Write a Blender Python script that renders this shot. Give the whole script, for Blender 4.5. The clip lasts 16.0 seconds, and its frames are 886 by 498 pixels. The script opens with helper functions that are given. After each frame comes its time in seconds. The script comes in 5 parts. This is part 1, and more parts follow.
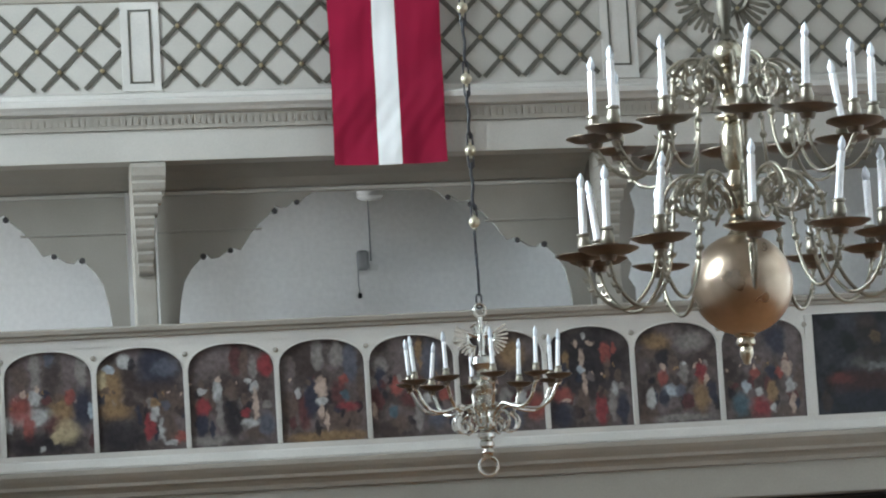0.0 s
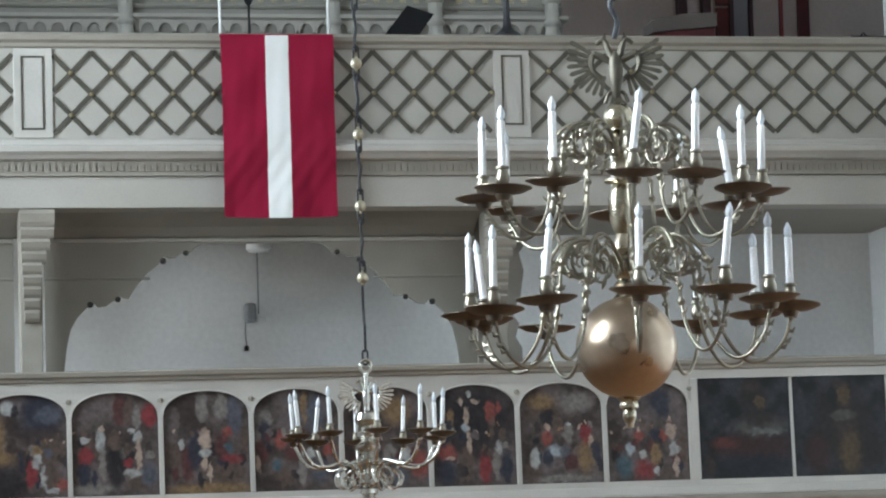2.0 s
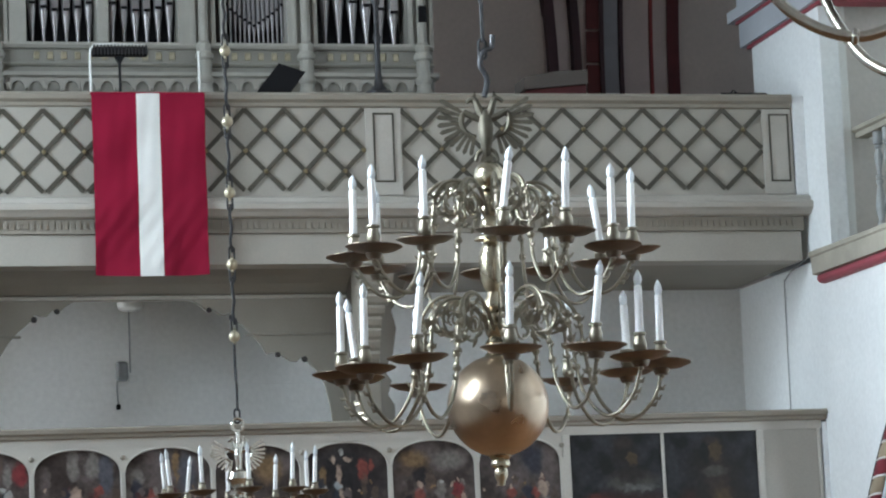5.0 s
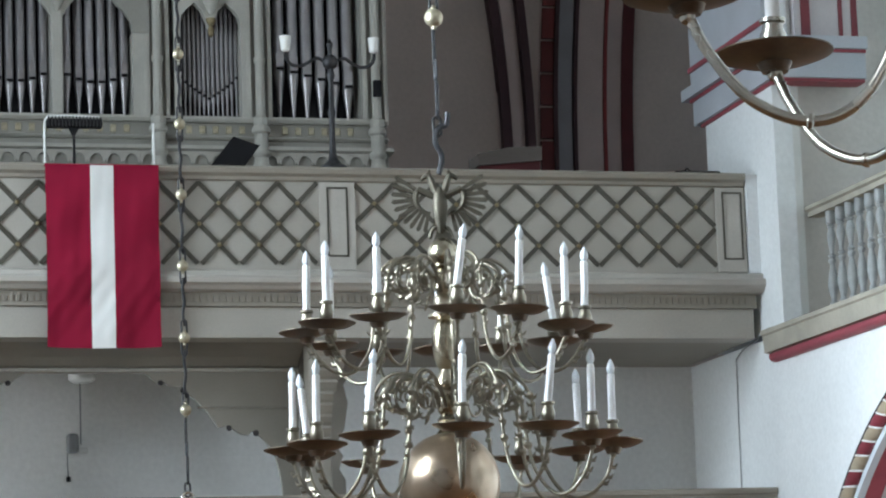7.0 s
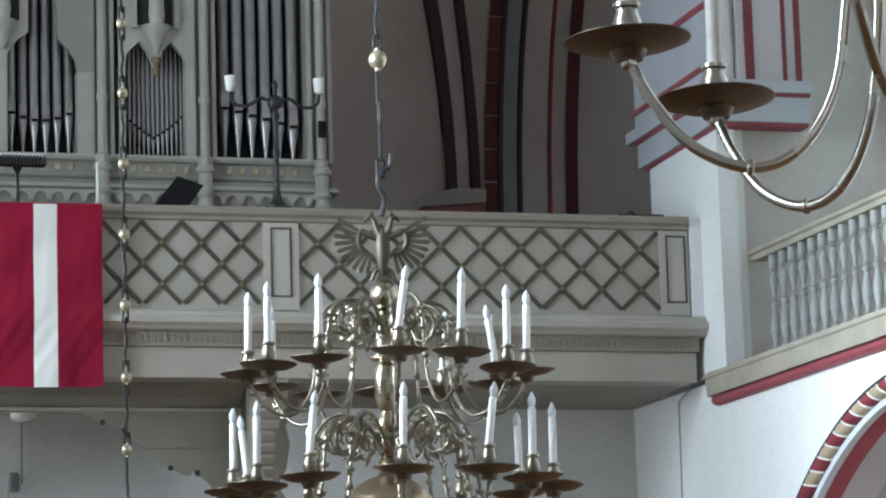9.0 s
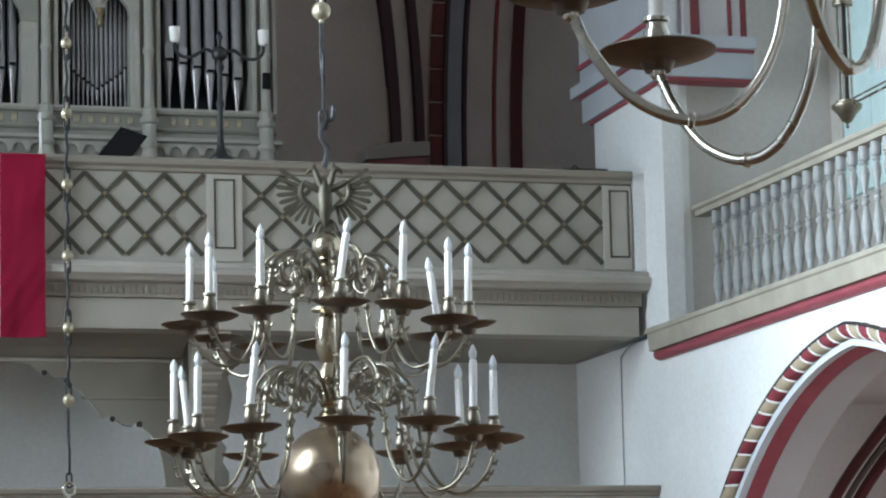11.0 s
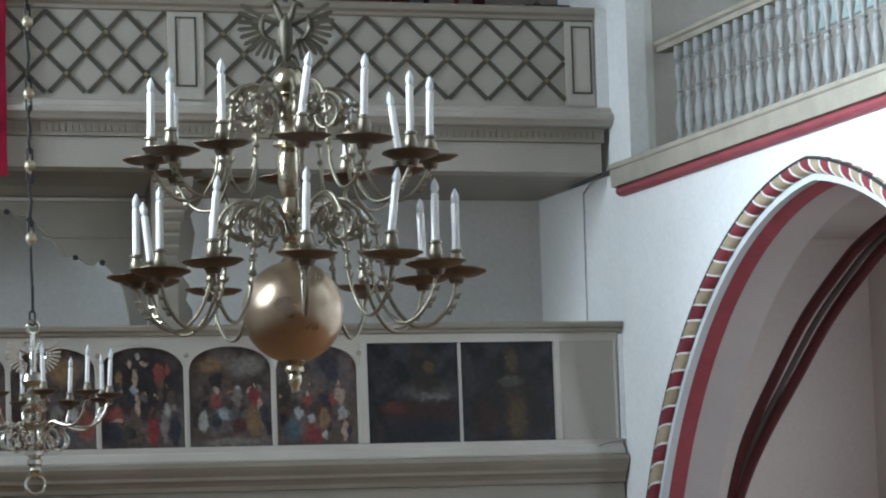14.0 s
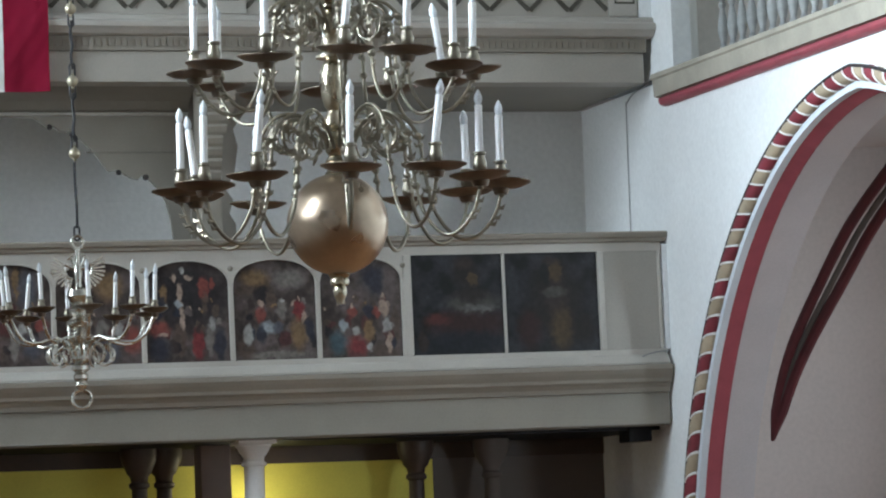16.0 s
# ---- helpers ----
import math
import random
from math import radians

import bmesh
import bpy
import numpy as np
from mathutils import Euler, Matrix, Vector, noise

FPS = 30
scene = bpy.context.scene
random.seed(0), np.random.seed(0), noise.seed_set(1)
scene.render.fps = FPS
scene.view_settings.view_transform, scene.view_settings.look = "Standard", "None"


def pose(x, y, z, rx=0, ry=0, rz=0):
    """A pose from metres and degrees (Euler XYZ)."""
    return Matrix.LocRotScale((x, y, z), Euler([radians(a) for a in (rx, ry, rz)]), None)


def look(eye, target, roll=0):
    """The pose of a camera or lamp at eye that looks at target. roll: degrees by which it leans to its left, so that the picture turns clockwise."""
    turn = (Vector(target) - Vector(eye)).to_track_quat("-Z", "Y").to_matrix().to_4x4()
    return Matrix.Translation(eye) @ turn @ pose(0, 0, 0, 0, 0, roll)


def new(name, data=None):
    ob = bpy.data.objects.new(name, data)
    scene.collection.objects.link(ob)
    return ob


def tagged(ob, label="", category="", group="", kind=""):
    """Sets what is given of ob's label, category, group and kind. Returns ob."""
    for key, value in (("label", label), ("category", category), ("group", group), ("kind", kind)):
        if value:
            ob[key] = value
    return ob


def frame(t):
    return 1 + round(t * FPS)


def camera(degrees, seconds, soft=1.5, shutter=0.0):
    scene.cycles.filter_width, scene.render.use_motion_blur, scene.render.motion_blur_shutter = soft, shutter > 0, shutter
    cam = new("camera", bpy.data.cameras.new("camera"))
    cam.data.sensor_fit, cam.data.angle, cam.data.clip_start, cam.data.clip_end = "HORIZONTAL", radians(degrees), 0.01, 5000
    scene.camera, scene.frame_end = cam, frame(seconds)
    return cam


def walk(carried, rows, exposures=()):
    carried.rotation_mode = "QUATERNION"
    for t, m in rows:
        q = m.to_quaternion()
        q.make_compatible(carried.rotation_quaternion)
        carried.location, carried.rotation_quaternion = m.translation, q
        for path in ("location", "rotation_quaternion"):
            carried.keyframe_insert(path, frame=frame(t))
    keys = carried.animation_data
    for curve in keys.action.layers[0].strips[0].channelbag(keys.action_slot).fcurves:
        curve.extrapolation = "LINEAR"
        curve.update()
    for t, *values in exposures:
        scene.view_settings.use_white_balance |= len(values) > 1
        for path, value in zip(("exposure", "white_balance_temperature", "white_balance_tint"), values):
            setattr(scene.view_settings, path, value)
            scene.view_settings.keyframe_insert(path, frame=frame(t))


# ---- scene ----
cam = camera(15.0, 16.0, soft=2.1)
# seconds, eye, then yaw to the left, pitch up and roll in degrees
ROWS = [
    (0.0, -0.0467, 0.0034, 1.5732, -9.717, 6.560, -3.226),
    (0.5, -0.0448, 0.0034, 1.5788, -9.948, 6.739, -2.828),
    (1.0, -0.0399, 0.0032, 1.5787, -10.371, 6.948, -2.624),
    (1.5, -0.0354, 0.0030, 1.5834, -10.771, 7.169, -2.302),
    (2.0, -0.0226, 0.0026, 1.5876, -11.623, 7.404, -1.939),
    (2.5, -0.0189, 0.0028, 1.5893, -12.827, 7.455, -2.167),
    (3.0, -0.0144, 0.0027, 1.5911, -12.824, 7.335, -2.260),
    (3.5, -0.0143, 0.0028, 1.5913, -12.864, 7.348, -2.293),
    (4.0, -0.0091, 0.0026, 1.5964, -12.900, 7.488, -2.173),
    (4.5, -0.0048, 0.0021, 1.6009, -13.301, 7.886, -2.405),
    (5.0, -0.0044, 0.0017, 1.6018, -13.822, 8.275, -2.432),
    (5.2, -0.0040, 0.0016, 1.6030, -14.021, 8.425, -2.463),
    (7.3, -0.0102, 0.0004, 1.6273, -14.715, 9.649, -1.992),
    (7.5, -0.0094, 0.0002, 1.6276, -14.624, 9.770, -2.043),
    (8.0, -0.0064, -0.0005, 1.6344, -14.932, 10.130, -1.558),
    (8.2, -0.0037, -0.0010, 1.6355, -15.118, 10.187, -1.546),
    (10.3, 0.0168, -0.0049, 1.6332, -16.167, 9.783, -1.743),
    (10.5, 0.0172, -0.0053, 1.6300, -16.263, 9.596, -1.679),
    (11.0, 0.0226, -0.0054, 1.6256, -16.581, 9.329, -1.445),
    (11.5, 0.0238, -0.0052, 1.6212, -16.972, 8.997, -1.384),
    (12.0, 0.0288, -0.0047, 1.6119, -17.218, 8.513, -1.440),
    (12.5, 0.0307, -0.0037, 1.6018, -17.559, 8.058, -1.404),
    (13.0, 0.0309, -0.0029, 1.5963, -17.322, 7.281, -1.707),
    (13.5, 0.0333, -0.0018, 1.5917, -17.215, 6.897, -1.802),
    (14.0, 0.0323, -0.0008, 1.5857, -17.132, 6.611, -1.799),
    (14.5, 0.0362, 0.0001, 1.5823, -16.862, 6.002, -2.060),
    (15.0, 0.0269, 0.0008, 1.5783, -16.790, 5.755, -2.115),
    (15.5, 0.0240, 0.0011, 1.5812, -16.635, 5.453, -2.234),
    (16.0, 0.0177, 0.0014, 1.5842, -16.366, 5.136, -2.234),
]
walk(cam, [(t, look((x, y, z), (x - math.sin(radians(a)) * math.cos(radians(p)), y + math.cos(radians(a)) * math.cos(radians(p)), z + math.sin(radians(p))), r))
           for t, x, y, z, a, p, r in ROWS],
     exposures=[(0.0, -0.14), (2.0, -0.18), (5.0, -0.28), (8.0, -0.36), (10.5, -0.43), (12.5, -0.66), (14.0, -0.65), (16.0, -0.49)])

# ---- world and light ----
world = bpy.data.worlds.new("world")
scene.world = world
world.use_nodes = True
nt = world.node_tree
sky = nt.nodes.new("ShaderNodeTexSky")
sky.sky_type, sky.sun_disc = "NISHITA", False
sky.sun_elevation, sky.sun_rotation = radians(38), radians(-80)
nt.links.new(sky.outputs[0], nt.nodes["Background"].inputs[0])
nt.nodes["Background"].inputs[1].default_value = 0.12

sun = new("sun", bpy.data.lights.new("sun", "SUN"))
sun.data.energy, sun.data.angle, sun.data.color = 0.5, radians(15), (1, 0.95, 0.88)
sun.matrix_world = look((-20, 15, 18), (5, 19, 0))


def opening_light(name, eye, target, w, h, watts, color=(0.76, 0.90, 1.0), spread=180):
    """Daylight set into one wall opening; some openings are unseen and added as fill."""
    l = bpy.data.lights.new(name, "AREA")
    l.shape, l.size, l.size_y, l.energy, l.color = "RECTANGLE", w, h, watts, color
    l.spread = radians(spread)
    ob = new(name, l)
    ob.matrix_world = look(eye, target)
    return ob


NAVE_L, NAVE_R, WEST, EAST, TOP = -1.75, 10.98, 35.0, -9.0, 13.5
LEFT_WINDOWS = {3.0: 90, 10.0: 120, 17.0: 640, 22.0: 500, 26.8: 590}
for yy, watts in LEFT_WINDOWS.items():
    opening_light("opening_light", (NAVE_L - 0.25, yy, 7.7), (NAVE_L + 6, yy, 6.8), 2.4, 5.0, watts, spread=125 if yy > 25 else (60 if yy > 20 else 85))
for xx in (2.0, 7.2):
    opening_light("opening_light", (xx, EAST + 0.1, 5.5), (xx, EAST + 9, 5.4), 2.2, 6.0, 110, (1.0, 0.97, 0.92))
# unseen low opening in the side wall, added to brighten the recess behind the lower gallery
opening_light("opening_light", (NAVE_L - 0.2, 31.45, 4.6), (NAVE_L + 8, 31.75, 4.7), 0.9, 1.5, 40, (0.88, 0.95, 1.0), spread=75)


# ---- materials ----
def mat(name, base, rough=0.6, metal=0.0, var=0.12, scale=3.0, fine=60.0, bump=0.15, tint=None, per_object=0.0, spec=0.5):
    """A painted, plastered or metal surface: stains at a large scale, grain at a small one."""
    m = bpy.data.materials.new(name)
    m.use_nodes = True
    n, l = m.node_tree.nodes, m.node_tree.links
    b = n["Principled BSDF"]
    b.inputs["Metallic"].default_value = metal
    b.inputs["Specular IOR Level"].default_value = spec
    co = n.new("ShaderNodeTexCoord")
    big, small = n.new("ShaderNodeTexNoise"), n.new("ShaderNodeTexNoise")
    for t, s, d in ((big, scale, 5.0), (small, fine, 3.0)):
        t.inputs["Scale"].default_value, t.inputs["Detail"].default_value = s, d
        l.new(co.outputs["Object"], t.inputs["Vector"])
    ramp = n.new("ShaderNodeValToRGB")
    dark = [c * (1 - var) for c in base] if tint is None else list(tint)
    ramp.color_ramp.elements[0].color, ramp.color_ramp.elements[0].position = (*dark, 1), 0.3
    ramp.color_ramp.elements[1].color, ramp.color_ramp.elements[1].position = (*[min(1, c * (1 + var * 0.5)) for c in base], 1), 0.68
    l.new(big.outputs["Fac"], ramp.inputs["Fac"])
    mix = n.new("ShaderNodeMix")
    mix.data_type, mix.blend_type = "RGBA", "MULTIPLY"
    mix.inputs["Factor"].default_value = 0.35
    l.new(ramp.outputs["Color"], mix.inputs["A"])
    lift = n.new("ShaderNodeMapRange")
    lift.inputs["To Min"].default_value, lift.inputs["To Max"].default_value = 0.7, 1.3
    l.new(small.outputs["Fac"], lift.inputs["Value"])
    l.new(lift.outputs["Result"], mix.inputs["B"])
    out = mix.outputs["Result"]
    if per_object:
        info = n.new("ShaderNodeObjectInfo")
        mr = n.new("ShaderNodeMapRange")
        mr.inputs["To Min"].default_value, mr.inputs["To Max"].default_value = 1 - per_object, 1 + per_object
        l.new(info.outputs["Random"], mr.inputs["Value"])
        mm = n.new("ShaderNodeMix")
        mm.data_type, mm.blend_type = "RGBA", "MULTIPLY"
        mm.inputs["Factor"].default_value = 1.0
        l.new(out, mm.inputs["A"])
        l.new(mr.outputs["Result"], mm.inputs["B"])
        out = mm.outputs["Result"]
    l.new(out, b.inputs["Base Color"])
    r = n.new("ShaderNodeMapRange")
    r.inputs["To Min"].default_value, r.inputs["To Max"].default_value = max(0.03, rough - 0.1), min(1, rough + 0.12)
    l.new(big.outputs["Fac"], r.inputs["Value"])
    l.new(r.outputs["Result"], b.inputs["Roughness"])
    bp = n.new("ShaderNodeBump")
    bp.inputs["Strength"].default_value, bp.inputs["Distance"].default_value = bump, 0.01
    l.new(small.outputs["Fac"], bp.inputs["Height"])
    l.new(bp.outputs["Normal"], b.inputs["Normal"])
    return m


CREAM = mat("cream_paint", (0.42, 0.395, 0.35), 0.5, var=0.1, scale=1.2)
CREAM_TRIM = mat("cream_trim_paint", (0.50, 0.475, 0.43), 0.45, var=0.1, scale=2.0)
BEIGE = mat("beige_paint", (0.315, 0.285, 0.24), 0.6, var=0.12, scale=1.5)
OLIVE = mat("olive_paint", (0.075, 0.068, 0.052), 0.5, var=0.2, scale=6)
PALEGOLD = mat("pale_worn_gilding", (0.50, 0.45, 0.33), 0.38, metal=0.6, var=0.2, scale=20)
GOLD = mat("aged_gilding", (0.27, 0.215, 0.12), 0.45, metal=0.4, var=0.3, scale=20)
VALANCE = mat("grey_beige_boarding", (0.285, 0.26, 0.222), 0.65, var=0.14, scale=1.5)
PLASTER = mat("white_plaster", (0.845, 0.865, 0.875), 0.9, var=0.05, scale=0.8, fine=25, bump=0.25)
RECESS = mat("pale_grey_plaster", (0.85, 0.85, 0.84), 0.9, var=0.08, scale=0.7, fine=20, bump=0.25)
GREYWALL = mat("grey_limewash", (0.63, 0.59, 0.555), 0.9, var=0.12, scale=0.8, fine=20, bump=0.3)
AISLE = mat("pinkish_limewash", (0.62, 0.535, 0.50), 0.9, var=0.07, scale=0.7, fine=20, bump=0.25)
WESTWALL = mat("brown_grey_limewash", (0.58, 0.485, 0.445), 0.9, var=0.15, scale=0.8, fine=20, bump=0.3)
STONE = mat("painted_stone", (0.39, 0.36, 0.30), 0.8, var=0.15, scale=3, fine=40, bump=0.3)
RED = mat("dark_red_paint", (0.33, 0.07, 0.09), 0.6, var=0.18, scale=4)
# beam colour, darker than the cream of the parapet above
BEAM = mat("grey_beige_beam_paint", (0.325, 0.305, 0.262), 0.6, var=0.14, scale=1.2)
PINKGREY = mat("pink_grey_limewash", (0.52, 0.42, 0.40), 0.85, var=0.1, scale=2)
TAUPEWOOD = mat("taupe_wood_paint", (0.22, 0.175, 0.16), 0.7, var=0.15, scale=3)
TAN = mat("brownish_paint", (0.30, 0.272, 0.23), 0.6, var=0.15, scale=3)
# brown with the shade mixed in, for the end board and beam underside
SHADOWBROWN = mat("shadow_brown_paint", (0.23, 0.205, 0.175), 0.7, var=0.15, scale=2)
PLUMGREY = mat("plum_grey_paint", (0.27, 0.26, 0.285), 0.8, var=0.12, scale=3)
DARKPLUM = mat("dark_plum_paint", (0.065, 0.03, 0.036), 0.8, var=0.2, scale=4)
JAMBRED = mat("dark_brick_paint", (0.12, 0.02, 0.02), 0.75, var=0.25, scale=6, per_object=0.2)
BRICKRED = mat("brick_red_paint", (0.22, 0.035, 0.035), 0.7, var=0.2, scale=6, per_object=0.15)
LILAC = mat("lilac_grey_paint", (0.54, 0.505, 0.515), 0.8, var=0.08, scale=1.5)
BLUEGREY = mat("blue_grey_paint", (0.46, 0.485, 0.53), 0.7, var=0.08, scale=2)
# stripe red, darkened in the colour because the pier face lies in shade
STRIPE = mat("shaded_red_paint", (0.20, 0.045, 0.055), 0.75, var=0.2, scale=5)
MAROON = mat("dark_maroon_paint", (0.105, 0.018, 0.022), 0.75, var=0.25, scale=5)
PALEBLUE = mat("pale_blue_paint", (0.66, 0.72, 0.78), 0.7, var=0.06, scale=2)
CHARCOAL = mat("charcoal_paint", (0.035, 0.03, 0.032), 0.8, var=0.2, scale=4)
ROPE_TAN = mat("tan_paint", (0.43, 0.35, 0.25), 0.7, var=0.15, scale=8, per_object=0.1)
ROPE_RED = mat("maroon_paint", (0.23, 0.035, 0.05), 0.7, var=0.2, scale=8, per_object=0.1)
WHITE = mat("white_paint", (0.82, 0.82, 0.80), 0.5, var=0.05, scale=4)
BALUSTER = mat("grey_baluster_paint", (0.37, 0.38, 0.38), 0.5, var=0.2, scale=14, per_object=0.08)
ORGAN = mat("grey_green_organ_paint", (0.33, 0.318, 0.285), 0.5, var=0.12, scale=3)
ORGAN_LIGHT = mat("pale_organ_trim", (0.47, 0.455, 0.41), 0.5, var=0.1, scale=5)
PIPE = mat("tin_pipe", (0.345, 0.33, 0.34), 0.34, metal=0.8, var=0.15, scale=5, bump=0.03, per_object=0.12)
# black of the stands, also laid in for shade at soffit and pipes
BLACK = mat("plain_black", (0.008, 0.008, 0.010), 0.55, var=0.2, scale=6, spec=0.2)
IRON = mat("dark_iron", (0.055, 0.055, 0.06), 0.45, metal=0.6, var=0.3, scale=15)
BRASS = mat("tarnished_brass", (0.28, 0.252, 0.20), 0.40, metal=1.0, var=0.3, scale=9, bump=0.05)
BRASS_DARK = mat("dull_bronze", (0.155, 0.122, 0.094), 0.42, metal=0.85, var=0.35, scale=12, bump=0.06)
BRASS_GREY = mat("weathered_brass", (0.125, 0.112, 0.088), 0.55, metal=0.8, var=0.3, scale=12, bump=0.06)
BRASS_GOLD = mat("golden_brass", (0.47, 0.42, 0.32), 0.26, metal=1.0, var=0.2, scale=9, bump=0.04)
BRASS_BRIGHT = mat("polished_brass", (0.62, 0.60, 0.545), 0.24, metal=1.0, var=0.15, scale=9, bump=0.03)
COPPER = mat("polished_copper_brass", (0.50, 0.395, 0.295), 0.29, metal=1.0, var=0.14, scale=5, fine=25, bump=0.03)
CANDLE = mat("white_candle_sleeve", (0.92, 0.92, 0.92), 0.45, var=0.05, scale=12, bump=0.05)
BULB = mat("clear_flame_bulb", (0.74, 0.78, 0.82), 0.08, var=0.1, scale=12, bump=0.0, spec=0.9)
FLAG_RED = mat("crimson_cloth", (0.27, 0.008, 0.035), 0.85, var=0.15, scale=2, fine=250, bump=0.2, spec=0.2)
FLAG_WHITE = mat("white_cloth", (0.78, 0.78, 0.76), 0.85, var=0.06, scale=2, fine=250, bump=0.2, spec=0.2)
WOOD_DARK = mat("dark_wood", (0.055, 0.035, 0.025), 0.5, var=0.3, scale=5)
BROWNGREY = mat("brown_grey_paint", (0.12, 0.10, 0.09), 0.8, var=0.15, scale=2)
YELLOW = mat("yellow_wall_paint", (0.72, 0.66, 0.13), 0.8, var=0.15, scale=1.2)
FLOOR = mat("stone_floor", (0.33, 0.175, 0.085), 0.7, var=0.2, scale=1.0)
TEAL = mat("teal_window_paint", (0.68, 0.87, 0.88), 0.5, var=0.08, scale=4)
GLASSLAMP = mat("white_glass_shade", (0.80, 0.80, 0.78), 0.2, var=0.04, scale=9)
GREYMETAL = mat("grey_enamel", (0.28, 0.29, 0.30), 0.5, var=0.15, scale=9)


# ---- mesh helpers ----
def finish(bm, name, material, smooth=False):
    bmesh.ops.recalc_face_normals(bm, faces=bm.faces)
    me = bpy.data.meshes.new(name)
    bm.to_mesh(me)
    bm.free()
    for m in (material if isinstance(material, (list, tuple)) else (material,)):
        me.materials.append(m)
    if smooth:
        for p in me.polygons:
            p.use_smooth = True
        me.set_sharp_from_angle(angle=radians(40))
    return me


def part(name, bm, material, parent, label="", smooth=False):
    """Links a bmesh as one mesh object under a thing or part (None: a thing of its own)."""
    ob = new(name, bm if isinstance(bm, bpy.types.Mesh) else finish(bm, name, material, smooth))
    if parent is not None:
        ob.parent = parent
    if label:
        tagged(ob, label)
    return ob


def empty(name, label, category, loc=(0, 0, 0), group="", kind=""):
    ob = new(name)
    ob.location = loc
    ob.empty_display_size = 0.1
    return tagged(ob, label, category, group, kind)


def at(ob, x, y, z, rx=0, ry=0, rz=0):
    ob.matrix_basis = pose(x, y, z, rx, ry, rz)
    return ob


def box(x0, x1, y0, y1, z0, z1, bevel=0.0, bm=None):
    bm = bm or bmesh.new()
    r = bmesh.ops.create_cube(bm, size=1)
    vs = r["verts"]
    bmesh.ops.scale(bm, vec=(x1 - x0, y1 - y0, z1 - z0), verts=vs)
    bmesh.ops.translate(bm, vec=((x0 + x1) / 2, (y0 + y1) / 2, (z0 + z1) / 2), verts=vs)
    if bevel:
        bmesh.ops.bevel(bm, geom=list({e for v in vs for e in v.link_edges}), offset=bevel, segments=2, affect="EDGES", profile=0.5)
    return bm


def prism(outline, a, b, place, bm=None):
    """A flat outline of (u, v), from depth a to depth b; place(u, v, d) gives the point."""
    bm = bm or bmesh.new()
    lo = [bm.verts.new(place(u, v, a)) for u, v in outline]
    hi = [bm.verts.new(place(u, v, b)) for u, v in outline]
    bm.faces.new(lo)
    bm.faces.new(hi[::-1])
    for i in range(len(lo)):
        j = (i + 1) % len(lo)
        bm.faces.new((lo[j], lo[i], hi[i], hi[j]))
    return bm


def along_x(profile, x0, x1, bm=None):
    """A moulding: a profile of (y, z) run from x0 to x1."""
    return prism(profile, x0, x1, lambda u, v, d: (d, u, v), bm)


def along_y(profile, y0, y1, bm=None):
    """A moulding: a profile of (x, z) run from y0 to y1."""
    return prism(profile, y0, y1, lambda u, v, d: (u, d, v), bm)


def front(outline, y0, y1, bm=None):
    """A flat shape of (x, z), from y0 to y1."""
    return prism(outline, y0, y1, lambda u, v, d: (u, d, v), bm)


def lathe(profile, seg=20, bm=None, at_=(0, 0, 0)):
    """Profile of (radius, z) turned round z."""
    bm = bm or bmesh.new()
    rings = []
    for r, z in profile:
        if r < 1e-5:
            rings.append([bm.verts.new((at_[0], at_[1], at_[2] + z))])
        else:
            rings.append([bm.verts.new((at_[0] + r * math.cos(2 * math.pi * k / seg), at_[1] + r * math.sin(2 * math.pi * k / seg), at_[2] + z)) for k in range(seg)])
    for a, b in zip(rings, rings[1:]):
        for k in range(seg):
            j = (k + 1) % seg
            if len(a) == 1 and len(b) == 1:
                continue
            if len(a) == 1:
                bm.faces.new((a[0], b[j], b[k]))
            elif len(b) == 1:
                bm.faces.new((a[k], a[j], b[0]))
            else:
                bm.faces.new((a[k], a[j], b[j], b[k]))
    for ring, flip in ((rings[0], True), (rings[-1], False)):
        if len(ring) > 1:
            bm.faces.new(ring[::-1] if flip else ring)
    return bm


def tube(points, radius, seg=8, bm=None, closed=False):
    """A round bar through points; radius may be a list."""
    bm = bm or bmesh.new()
    pts = [Vector(p) for p in points]
    n = len(pts)
    rad = radius if isinstance(radius, (list, tuple)) else [radius] * n
    rings, prev = [], None
    for i, p in enumerate(pts):
        a = pts[(i - 1) % n] if closed or i else p
        b = pts[(i + 1) % n] if closed or i < n - 1 else p
        d = (b - a).normalized()
        if prev is None:
            prev = d.orthogonal().normalized()
        u = (prev - d * prev.dot(d)).normalized()
        prev = u
        v = d.cross(u)
        rings.append([bm.verts.new(p + rad[i] * (math.cos(2 * math.pi * k / seg) * u + math.sin(2 * math.pi * k / seg) * v)) for k in range(seg)])
    pairs = list(zip(rings, rings[1:])) + ([(rings[-1], rings[0])] if closed else [])
    for a, b in pairs:
        for k in range(seg):
            j = (k + 1) % seg
            bm.faces.new((a[k], a[j], b[j], b[k]))
    if not closed:
        bm.faces.new(rings[0][::-1])
        bm.faces.new(rings[-1])
    return bm


def smooth_path(points, per=6):
    """Catmull-Rom through points."""
    P = [Vector(p) for p in points]
    P = [2 * P[0] - P[1]] + P + [2 * P[-1] - P[-2]]
    out = []
    for i in range(1, len(P) - 2):
        for k in range(per):
            t = k / per
            a, b, c, d = P[i - 1:i + 3]
            out.append(0.5 * (2 * b + (c - a) * t + (2 * a - 5 * b + 4 * c - d) * t * t + (3 * b - a - 3 * c + d) * t ** 3))
    return out + [P[-2]]


